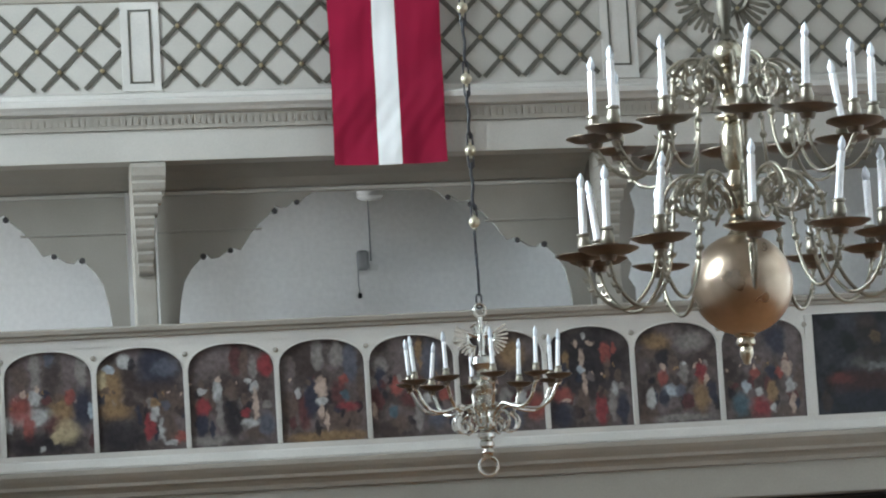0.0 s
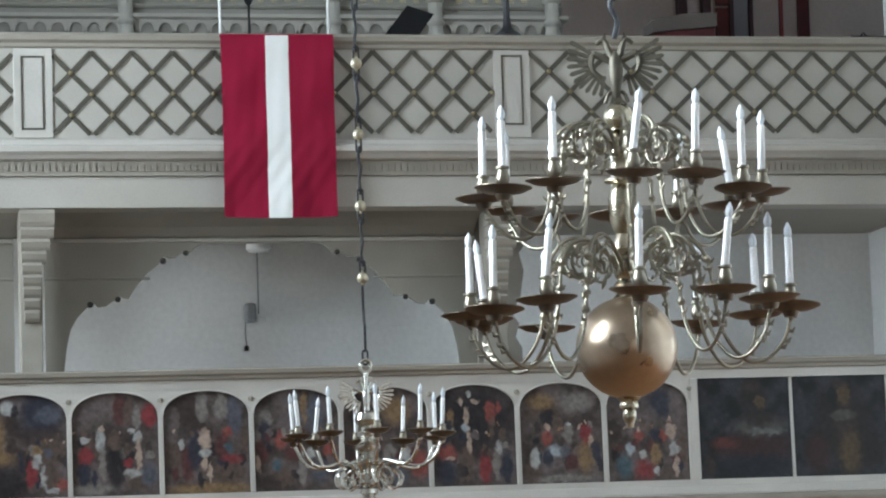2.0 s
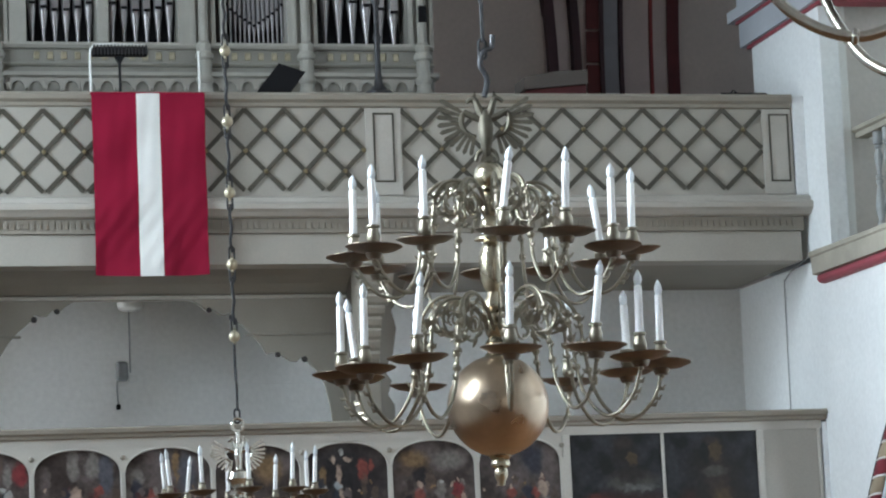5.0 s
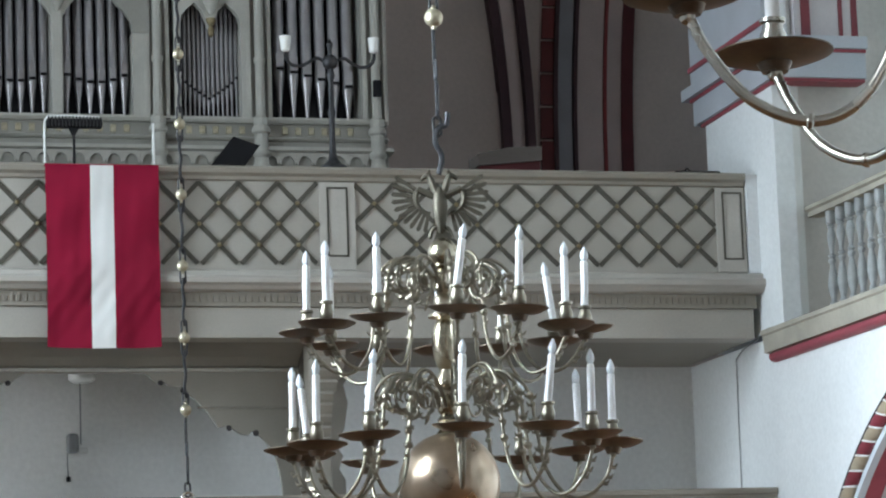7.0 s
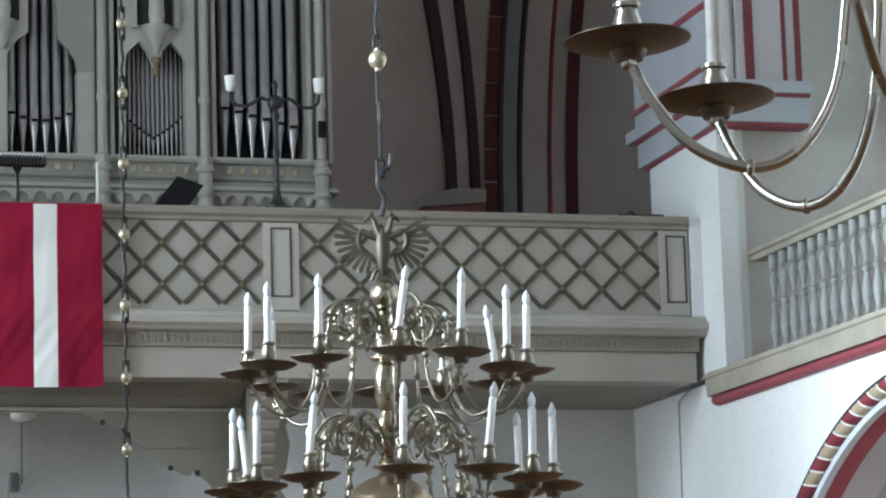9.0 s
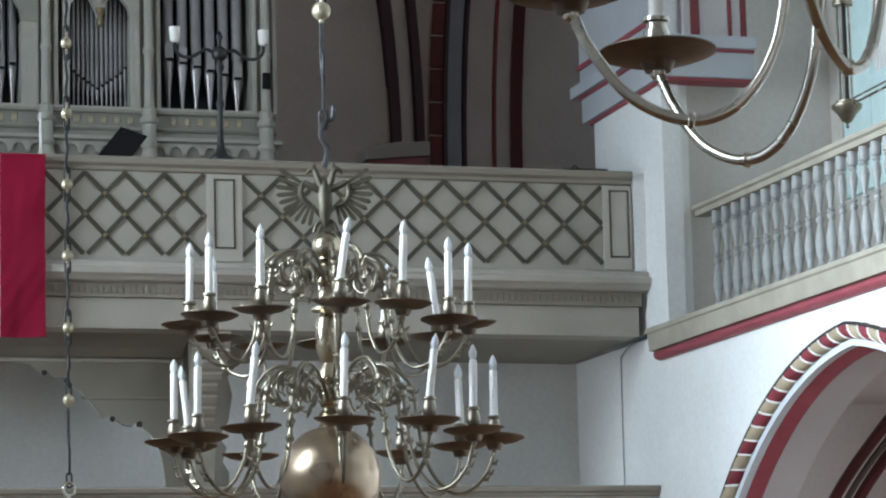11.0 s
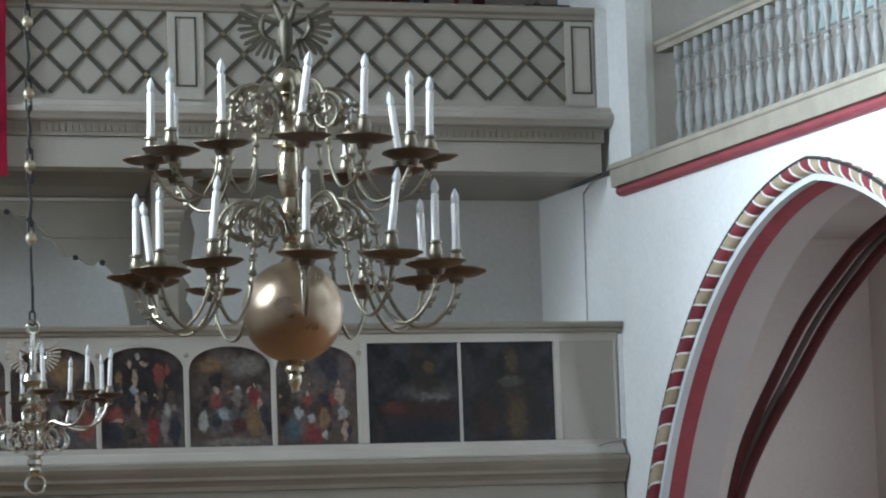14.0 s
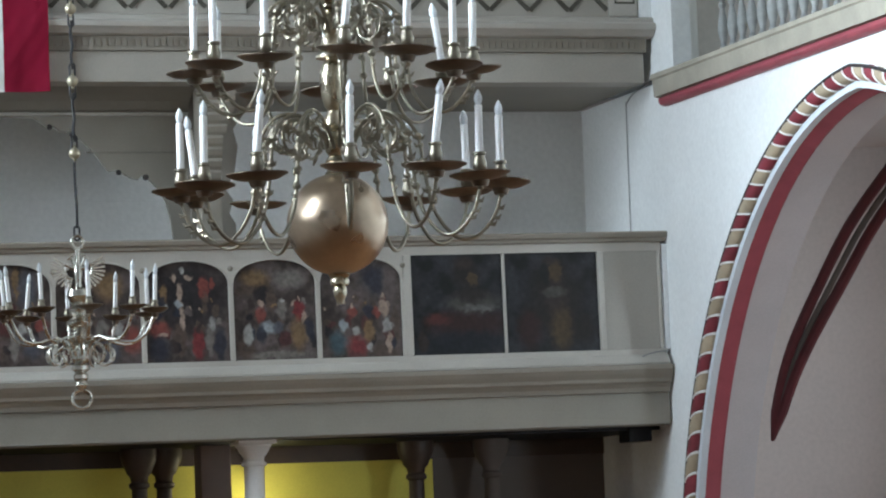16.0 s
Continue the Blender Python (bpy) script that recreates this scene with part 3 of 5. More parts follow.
for a, b, w, zb, zt in PILASTERS:
    part("pilaster", box(a, b, YU - 0.022, YU - 0.002, 6.60, 7.42, 0.005), CREAM_TRIM, upper)
    c = 2.42 if a < 3 else (6.85 if a < 8 else 10.72)
    for x0, x1, z0, z1 in ((c - w, c - w + 0.017, zb, zt), (c + w - 0.017, c + w, zb, zt), (c - w + 0.017, c + w - 0.017, zt - 0.017, zt), (c - w + 0.017, c + w - 0.017, zb, zb + 0.017)):
        part("panel_line", box(x0, x1, YU - 0.03, YU - 0.021, z0, z1), OLIVE, upper)
NODE = finish(lathe([(0.0, 0.014), (0.012, 0.012), (0.02, 0.004), (0.022, -0.004), (0.022, -0.012)], 10), "boss", GOLD, True)
# bays of the lattice: ends, one top crossing (x, z), spacing, half height of a mesh, fall per metre, lower and upper edge
for x0, x1, first, ZC, PITCH, ROW, FALL, ZB, ZT in ((NAVE_L, 2.25, 1.686, 7.184, 0.384, 0.1955, 0.012, 6.632, 7.385), (2.60, 6.68, 3.508, 7.199, 0.3708, 0.194, 0.0065, 6.636, 7.395), (7.01, 10.555, 7.206, 7.226, 0.3946, 0.1925, 0.0, 6.655, 7.418)):
    for sign in (1, -1):
        for k in range(-40, 60):
            xc = first + PITCH * k
            seg = []
            for z in (ZB, ZT):
                x = xc + sign * (z - ZC) * (PITCH / 2 / ROW)
                seg.append((x, z + FALL * (x - first)))
            (xa, za), (xb, zb) = seg
            lo, hi = 0.0, 1.0
            for lim, s in ((x0 + 0.008, 1), (x1 - 0.008, -1)):
                fa, fb = s * (xa - lim), s * (xb - lim)
                if fa < 0 and fb < 0:
                    lo = 2
                elif fa < 0:
                    lo = max(lo, fa / (fa - fb))
                elif fb < 0:
                    hi = min(hi, fa / (fa - fb))
            if hi - lo < 0.05:
                continue
            p = [Vector((xa + (xb - xa) * f, 0, za + (zb - za) * f)) for f in (lo, hi)]
            d = (p[1] - p[0]).normalized() * 0.012
            n = Vector((-d.z, 0, d.x)).normalized() * 0.021
            y0 = YU - (0.016 if sign > 0 else 0.0125)
            part("lattice_bar", front([(q.x, q.z) for q in (p[0] - n, p[1] - n, p[1] + n, p[0] + n)], y0, YU - 0.001), OLIVE, upper)
    for row, off in ((0, 0), (1, 0.5), (2, 0)):
        for k in range(-20, 40):
            x = first + PITCH * (k + off)
            if x0 + 0.0 < x < x1 - 0.0:
                at(part("boss", NODE, None, upper), x, YU - 0.02, ZC - ROW * row + FALL * (x - first), 90)
part("cove", along_x([(YU + 0.3, 5.967), (YU + 0.45, 5.93), (YU + 0.6, 5.87), (YU + 0.70, 5.80), (YU + 0.742, 5.79), (YU + 0.742, 5.977), (YU + 0.3, 5.977)], NAVE_L, 6.59), VALANCE, upper)
# back wall of the lower recess and its fittings
BACK = 32.15
structure("wall_recess", box(NAVE_L, 11.2, BACK, BACK + 0.2, 0, 5.985), RECESS, "pale blue-grey plaster wall behind the lower gallery", "wall")
structure("skirting_line", box(NAVE_L, 10.98, BACK - 0.012, BACK, 5.10, 5.125), RECESS, "faint horizontal joint in the recess wall", "trim")


def post(x):
    p = empty("post", "cream post with a stepped corbel under the upper gallery", "post", (x, 0, 0), "gallery posts", "structure")
    part("shaft", box(-0.10, 0.10, 30.28, 30.5, 3.05, 5.96, 0.012), TAN, p)
    bm = bmesh.new()
    z, depth, width = 5.955, 0.27, 0.31
    for k in range(9):
        h = 0.155 if k == 0 else 0.105
        x0 = -0.11
        out = [(30.279, z), (30.28 - depth, z), (30.28 - depth - 0.01, z - h * 0.25), (30.28 - depth + 0.012, z - h * 0.72), (30.28 - depth + 0.035, z - h * 0.97), (30.279, z - h * 0.97)]
        along_x(out, x0 + 0.011 * k * 0.5, x0 + width, bm)
        z -= h
        depth -= 0.027 if k < 3 else 0.018
        width -= 0.035 if 0 < k < 4 else 0.006
    part("corbel", bm, TAN, p)
    return p


for x in (2.40, 6.70):
    post(x)


def valance(c, name="valance"):
    """Shaped boarding that hangs under the gallery between two posts."""
    half = [(0.55, 5.738), (0.62, 5.70), (0.70, 5.63), (0.74, 5.66), (0.80, 5.61), (0.86, 5.60), (0.91, 5.62), (0.95, 5.56), (1.06, 5.47), (1.16, 5.36), (1.25, 5.225), (1.33, 5.245), (1.40, 5.20), (1.46, 5.16), (1.53, 5.15), (1.57, 5.19), (1.63, 5.15), (1.72, 5.06), (1.79, 4.94), (1.83, 4.76), (1.86, 4.50)]
    right = [(c + u, z) for u, z in half]
    left = [(c - u, z) for u, z in half[::-1]]
    out = [(c - 2.02, 4.50)] + left + right + [(c + 2.02, 4.50), (c + 2.02, 5.97), (c - 2.02, 5.97)]
    v = empty(name, "beige shaped boarding with a scalloped edge below the gallery", "valance", group="shaped valances", kind="structure")
    part("board", front(out, 30.75, 30.79), VALANCE, v)
    part("moulding", along_x([(30.75, 5.75), (30.73, 5.755), (30.725, 5.775), (30.75, 5.785)], c - 2.02, c + 2.02), CREAM_TRIM, v)
    for s in (1, -1):
        # low strip on each side is shaped to stand for a shadow line
        for u0 in (1.05,):
            a, b = sorted((c + s * u0, c + s * 2.02))
            part("moulding", along_x([(30.75, 5.40), (30.735, 5.405), (30.735, 5.42), (30.75, 5.425)], a, b), VALANCE, v)
        # charcoal discs put the dark of the edge notches on the board
        for u, z, r in ((0.71, 5.65, 0.03), (0.925, 5.575, 0.033), (1.35, 5.222, 0.03), (1.605, 5.175, 0.034)):
            b = lathe([(r, -0.006), (r * 0.8, 0.0), (0, 0.0)], 7)
            bmesh.ops.rotate(b, verts=b.verts, cent=(0, 0, 0), matrix=Matrix.Rotation(radians(90), 3, "X"))
            part("notch_dark", b, CHARCOAL, v).location = (c + s * u, 30.749, z)
    return v


valance(4.58)
valance(0.26)
# the end board's colour already holds its shadow
end_board = empty("end_valance", "shaped end board beside the gallery post, coloured as in shadow", "valance", group="shaped valances", kind="structure")
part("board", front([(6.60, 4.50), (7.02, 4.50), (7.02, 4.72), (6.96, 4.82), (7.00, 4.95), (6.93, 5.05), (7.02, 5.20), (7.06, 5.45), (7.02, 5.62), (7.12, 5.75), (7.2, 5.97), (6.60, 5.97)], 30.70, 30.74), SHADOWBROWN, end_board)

lamp = empty("ceiling_light", "flat round white ceiling light under the gallery", "lamp", (4.72, 31.85, 5.98))
part("shade", lathe([(0.0, -0.19), (0.09, -0.185), (0.125, -0.16), (0.13, -0.13), (0.13, -0.11), (0.03, -0.10), (0.03, 0)], 24), GLASSLAMP, lamp, smooth=True)
meter = empty("wall_box", "small grey wall box with a white switch and cable", "junction box", (4.68, BACK, 5.2))
part("housing", box(-0.085, 0.03, -0.11, 0, -0.06, 0.13, 0.03), GREYMETAL, meter)
part("switch", box(0.04, 0.12, -0.06, 0, -0.06, -0.005, 0.01), WHITE, meter)
part("cable", tube([(0.06, -0.012, 0.03), (0.06, -0.012, 0.75)], 0.007, 6), GREYMETAL, meter)
part("cable", tube(smooth_path([(-0.07, -0.02, -0.04), (-0.075, -0.02, -0.15), (-0.065, -0.02, -0.28)], 4), 0.006, 6), GREYMETAL, meter)
part("plug", box(-0.085, -0.045, -0.035, 0, -0.33, -0.28, 0.008), BLACK, meter)

# ---- space under the lower gallery ----
col = empty("column", "pale painted round column with a moulded capital", "column", (7.01, 30.25, 0), kind="structure")
part("shaft", lathe([(0.14, 0.0), (0.14, 0.15), (0.108, 0.2), (0.092, 2.40), (0.092, 2.43)], 24), WHITE, col, smooth=True)
part("capital", lathe([(0.094, 2.43), (0.115, 2.437), (0.118, 2.452), (0.112, 2.467), (0.096, 2.475), (0.096, 2.51), (0.11, 2.53), (0.14, 2.57), (0.15, 2.60), (0.165, 2.61), (0.168, 2.63)], 24), WHITE, col, smooth=True)
part("abacus", box(-0.18, 0.18, -0.18, 0.18, 2.632, 2.675, 0.006), WHITE, col)
structure("square_pillar", box(6.65, 6.94, 30.9, 31.2, 0, 2.66, 0.01), TAUPEWOOD, "brown-grey square pillar under the lower gallery", "pillar")
# thin dark strip keeps the lamp-lit beam underside in shade
part("beam_shade_strip", box(NAVE_L, 10.95, YL + 0.04, YL + 0.3, 2.676, 2.688), SHADOWBROWN, lower)
# soffit is black so the shade under the gallery holds against the lamp
structure("soffit", box(NAVE_L, 10.95, YL + 0.301, 32.149, 2.66, 2.70), BLACK, "boarded soffit under the lower gallery, blackened for shade", "ceiling")
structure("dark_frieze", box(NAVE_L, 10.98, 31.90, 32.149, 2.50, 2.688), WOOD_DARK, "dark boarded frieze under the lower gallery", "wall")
for x, yy, m in ((6.16, 31.4, WOOD_DARK), (6.42, 31.5, WOOD_DARK), (8.88, 31.4, WOOD_DARK), (9.66, 31.45, BROWNGREY)):
    p = empty("dark_pillar", "dark wooden pillar with a moulded head under the gallery", "pillar", (x, yy, 0), "dark pillars", "structure")
    part("shaft", lathe([(0.11, 0), (0.11, 0.1), (0.082, 0.14), (0.075, 2.28), (0.1, 2.30), (0.1, 2.33), (0.08, 2.35)], 16), m, p, smooth=True)
    part("head", lathe([(0.08, 2.35), (0.09, 2.40), (0.12, 2.43), (0.13, 2.46), (0.17, 2.54), (0.18, 2.60), (0.18, 2.688)], 16), m, p, smooth=True)
# unseen lamp, added to brighten the yellow wall
lowlamp = empty("fill_lamp", "added round lamp hidden behind the column, filling the yellow wall with light", "lamp", (7.32, 31.6, 2.33))
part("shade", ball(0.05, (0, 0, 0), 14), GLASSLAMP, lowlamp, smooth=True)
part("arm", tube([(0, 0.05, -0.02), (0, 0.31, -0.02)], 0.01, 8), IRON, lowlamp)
lp = new("fill_light", bpy.data.lights.new("fill_light", "POINT"))
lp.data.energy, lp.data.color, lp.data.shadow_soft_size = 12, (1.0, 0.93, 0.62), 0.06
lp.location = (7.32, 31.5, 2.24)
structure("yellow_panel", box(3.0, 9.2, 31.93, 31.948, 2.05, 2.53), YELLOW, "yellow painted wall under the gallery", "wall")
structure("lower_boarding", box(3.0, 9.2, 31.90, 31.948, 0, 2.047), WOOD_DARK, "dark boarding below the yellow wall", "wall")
# brown-grey sheet over the pale wall stands in for the light fading out
structure("dim_panel", box(9.203, 10.98, 31.93, 31.948, 0, 2.53), BROWNGREY, "brown-grey panel over the wall under the gallery, for fading light", "wall")
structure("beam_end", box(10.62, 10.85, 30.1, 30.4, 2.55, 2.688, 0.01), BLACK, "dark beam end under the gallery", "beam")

# ---- paintings ----
OIL = {"umber": (0.045, 0.032, 0.028), "red": (0.21, 0.032, 0.036), "flesh": (0.40, 0.30, 0.24), "linen": (0.36, 0.36, 0.345), "navy": (0.024, 0.028, 0.045), "ochre": (0.22, 0.14, 0.07), "stone": (0.20, 0.18, 0.165), "black": (0.016, 0.014, 0.017), "russet": (0.095, 0.066, 0.054), "maroon": (0.085, 0.03, 0.028), "slate": (0.085, 0.09, 0.11), "taupe": (0.125, 0.10, 0.095), "brick": (0.24, 0.062, 0.05), "pearl": (0.32, 0.36, 0.39), "cream": (0.38, 0.31, 0.19), "teal": (0.055, 0.10, 0.12)}


def oil(name, ground, dabs, wobble, gain):
    """Old oil paint: soft dabs (x, z, half width, half height, colour) laid over a mottled ground."""
    m = bpy.data.materials.new(name)
    m.use_nodes = True
    n, l = m.node_tree.nodes, m.node_tree.links
    p = n["Principled BSDF"]
    p.inputs["Roughness"].default_value, p.inputs["Specular IOR Level"].default_value = 0.5, 0.25
    co = n.new("ShaderNodeTexCoord")
    tilt = n.new("ShaderNodeMapping")
    tilt.inputs["Rotation"].default_value, tilt.inputs["Location"].default_value = (0.7, 0.45, 0.6), (0.37, 1.21, 0.73)
    l.new(co.outputs["Object"], tilt.inputs["Vector"])
    warp, big, grain = n.new("ShaderNodeTexNoise"), n.new("ShaderNodeTexNoise"), n.new("ShaderNodeTexNoise")
    for t, s, d in ((warp, 16.0, 6.0), (big, 5.0, 4.0), (grain, 22.0, 6.0)):
        t.inputs["Scale"].default_value, t.inputs["Detail"].default_value = s, d
        l.new(tilt.outputs["Vector"], t.inputs["Vector"])
    mad = n.new("ShaderNodeVectorMath")
    mad.operation = "MULTIPLY_ADD"
    mad.inputs[1].default_value = (wobble, 0, wobble)
    l.new(warp.outputs["Color"], mad.inputs[0])
    l.new(co.outputs["Object"], mad.inputs[2])
    ramp = n.new("ShaderNodeValToRGB")
    for k, (at_, col) in enumerate(zip((0.36, 0.62), ground)):
        ramp.color_ramp.elements[k].position, ramp.color_ramp.elements[k].color = at_, (*[v * gain for v in OIL[col]], 1)
    l.new(big.outputs["Fac"], ramp.inputs["Fac"])
    out = ramp.outputs["Color"]
    for x, z, a, d, col in dabs:
        mp = n.new("ShaderNodeMapping")
        mp.inputs["Scale"].default_value = (1 / a, 0, 1 / d)
        mp.inputs["Location"].default_value = (-(x + wobble / 2) / a, 0, -(z + wobble / 2) / d)
        l.new(mad.outputs[0], mp.inputs["Vector"])
        ln = n.new("ShaderNodeVectorMath")
        ln.operation = "LENGTH"
        l.new(mp.outputs[0], ln.inputs[0])
        mr = n.new("ShaderNodeMapRange")
        mr.interpolation_type = "SMOOTHSTEP"
        soft = 0.5 if a > 0.07 else 0.3
        mr.inputs["From Min"].default_value, mr.inputs["From Max"].default_value = 1 + soft, 1 - soft
        mr.inputs["To Max"].default_value = 0.88
        l.new(ln.outputs["Value"], mr.inputs["Value"])
        mx = n.new("ShaderNodeMix")
        mx.data_type = "RGBA"
        l.new(mr.outputs["Result"], mx.inputs["Factor"])
        l.new(out, mx.inputs["A"])
        mx.inputs["B"].default_value = (*[v * gain for v in OIL[col]], 1)
        out = mx.outputs["Result"]
    lift = n.new("ShaderNodeMapRange")
    lift.inputs["From Min"].default_value, lift.inputs["From Max"].default_value = 0.3, 0.7
    lift.inputs["To Min"].default_value, lift.inputs["To Max"].default_value = 0.72, 1.28
    l.new(grain.outputs["Fac"], lift.inputs["Value"])
    mx = n.new("ShaderNodeMix")
    mx.data_type, mx.blend_type = "RGBA", "MULTIPLY"
    mx.inputs["Factor"].default_value = 1.0
    l.new(out, mx.inputs["A"])
    l.new(lift.outputs["Result"], mx.inputs["B"])
    l.new(mx.outputs["Result"], p.inputs["Base Color"])
    return m


def crowd(rng):
    """Small loose dabs of middle tones that break up the ground behind the main shapes."""
    tones = ("umber", "maroon", "russet", "navy", "taupe", "stone", "russet", "black")
    dabs = [(rng.uniform(-0.37, 0.37), rng.uniform(0.12, 0.56), rng.uniform(0.018, 0.04), rng.uniform(0.03, 0.07), rng.choice(tones)) for _ in range(18)]
    return dabs + [(rng.uniform(-0.37, 0.37), rng.uniform(0.42, 0.58), 0.012, 0.016, rng.choice(("flesh", "ochre", "russet"))) for _ in range(6)]


def painting(x0, x1, z0, z1, spring, seed, style, mains=()):
    rng = random.Random(seed)
    c = (x0 + x1) / 2
    p = tagged(new("painting"), {"arch": "dark arched oil painting with red, cream and brown shapes", "dark": "dark rectangular oil painting with a faint pale shape"}[style], "painting", "paintings in the gallery parapet")
    at(p, c, YL + 0.03, z0 + SAG * (c - 8.3), 0, -math.degrees(SAG), 0)
    w, h = (x1 - x0) / 2, z1 - z0
    top = [(x - c, z - z0) for x, z in arch_top(x0, x1, spring, z1)] if style == "arch" else [(w, h), (-w, h)]
    bm = front([(-w, 0), (w, 0)] + [q for q in top if q[1] > 0], 0.0, 0.018)
    if style == "arch":
        m = oil("old_oil_picture", ("umber", "taupe"), list(mains[:6]) + crowd(rng) + list(mains[6:]), 0.09, 0.9)
    else:
        m = oil("very_dark_picture", ("black", "slate"), mains, 0.10, 0.34)
    part("canvas", bm, m, p)
    return p


def arched(k, *mains):
    painting(DIV[k] + 0.012, DIV[k + 1] - 0.012, 3.385, 4.33, 4.11, 11 + k, "arch", mains)


arched(0, (0.00, 0.76, 0.395, 0.217, "taupe"), (-0.24, 0.70, 0.075, 0.119, "russet"), (-0.10, 0.76, 0.049, 0.178, "stone"), (0.04, 0.74, 0.089, 0.198, "umber"), (0.30, 0.74, 0.049, 0.178, "stone"), (0.02, 0.86, 0.049, 0.069, "slate"), (-0.13, 0.35, 0.208, 0.075, "linen"), (-0.35, 0.29, 0.043, 0.079, "linen"), (-0.25, 0.42, 0.099, 0.119, "brick"), (-0.18, 0.25, 0.055, 0.119, "brick"), (-0.22, 0.56, 0.026, 0.034, "flesh"), (-0.12, 0.52, 0.055, 0.065, "linen"), (-0.10, 0.60, 0.022, 0.030, "flesh"), (0.11, 0.40, 0.099, 0.115, "ochre"), (0.08, 0.52, 0.036, 0.043, "russet"), (-0.01, 0.50, 0.040, 0.040, "maroon"), (0.19, 0.52, 0.049, 0.069, "brick"), (0.31, 0.42, 0.079, 0.168, "navy"), (0.37, 0.39, 0.026, 0.069, "pearl"), (-0.05, 0.11, 0.375, 0.089, "black"), (0.03, 0.28, 0.079, 0.079, "maroon"), (0.15, 0.21, 0.103, 0.099, "cream"), (0.07, 0.17, 0.055, 0.055, "cream"), (-0.07, 0.06, 0.030, 0.032, "linen"))
arched(1, (0.15, 0.73, 0.158, 0.217, "navy"), (0.24, 0.74, 0.119, 0.075, "slate"), (0.15, 0.54, 0.178, 0.089, "umber"), (0.23, 0.43, 0.158, 0.119, "russet"), (-0.26, 0.57, 0.099, 0.178, "ochre"), (-0.34, 0.65, 0.051, 0.079, "cream"), (-0.22, 0.38, 0.138, 0.079, "ochre"), (-0.10, 0.47, 0.055, 0.079, "umber"), (-0.13, 0.81, 0.059, 0.063, "linen"), (-0.27, 0.74, 0.049, 0.036, "pearl"), (-0.07, 0.78, 0.032, 0.055, "black"), (-0.17, 0.14, 0.237, 0.148, "black"), (0.07, 0.22, 0.047, 0.119, "red"), (0.12, 0.34, 0.040, 0.069, "linen"), (0.18, 0.18, 0.034, 0.099, "linen"), (0.13, 0.43, 0.040, 0.038, "ochre"), (0.22, 0.41, 0.049, 0.040, "slate"), (0.33, 0.12, 0.069, 0.059, "brick"), (0.25, 0.20, 0.059, 0.138, "russet"), (0.25, 0.07, 0.065, 0.022, "linen"))
arched(2, (-0.16, 0.78, 0.178, 0.138, "taupe"), (0.04, 0.78, 0.049, 0.148, "maroon"), (0.12, 0.76, 0.043, 0.138, "russet"), (0.20, 0.70, 0.040, 0.099, "stone"), (0.31, 0.72, 0.069, 0.103, "red"), (-0.06, 0.50, 0.356, 0.089, "umber"), (-0.20, 0.07, 0.198, 0.049, "stone"), (0.22, 0.12, 0.119, 0.059, "russet"), (-0.27, 0.57, 0.030, 0.040, "russet"), (-0.27, 0.51, 0.043, 0.034, "linen"), (-0.26, 0.37, 0.067, 0.079, "red"), (-0.28, 0.21, 0.055, 0.099, "navy"), (-0.19, 0.17, 0.026, 0.079, "navy"), (-0.13, 0.50, 0.042, 0.089, "linen"), (-0.11, 0.29, 0.034, 0.138, "stone"), (-0.12, 0.61, 0.022, 0.026, "flesh"), (0.01, 0.27, 0.083, 0.188, "black"), (0.00, 0.50, 0.065, 0.083, "russet"), (0.20, 0.53, 0.038, 0.049, "linen"), (0.21, 0.37, 0.030, 0.138, "flesh"), (0.15, 0.59, 0.026, 0.024, "linen"), (0.16, 0.21, 0.075, 0.034, "linen"), (0.12, 0.30, 0.040, 0.040, "red"), (0.30, 0.19, 0.069, 0.109, "slate"), (0.32, 0.37, 0.036, 0.043, "stone"))
arched(3, (-0.15, 0.73, 0.158, 0.217, "umber"), (-0.03, 0.79, 0.055, 0.148, "stone"), (0.14, 0.79, 0.065, 0.123, "stone"), (0.26, 0.71, 0.069, 0.178, "slate"), (-0.29, 0.67, 0.055, 0.119, "taupe"), (0.17, 0.18, 0.188, 0.109, "russet"), (0.03, 0.05, 0.375, 0.047, "ochre"), (-0.30, 0.36, 0.069, 0.119, "russet"), (-0.17, 0.28, 0.059, 0.158, "maroon"), (-0.10, 0.40, 0.065, 0.178, "navy"), (-0.22, 0.45, 0.026, 0.049, "linen"), (-0.13, 0.54, 0.026, 0.030, "russet"), (-0.03, 0.61, 0.034, 0.047, "umber"), (-0.01, 0.49, 0.053, 0.089, "flesh"), (-0.01, 0.37, 0.049, 0.034, "linen"), (-0.02, 0.28, 0.026, 0.069, "flesh"), (0.03, 0.20, 0.022, 0.089, "flesh"), (0.19, 0.55, 0.043, 0.059, "brick"), (0.15, 0.43, 0.071, 0.109, "maroon"), (0.20, 0.42, 0.043, 0.047, "teal"), (0.23, 0.32, 0.083, 0.043, "red"), (0.35, 0.49, 0.040, 0.119, "russet"), (-0.06, 0.12, 0.028, 0.079, "black"))
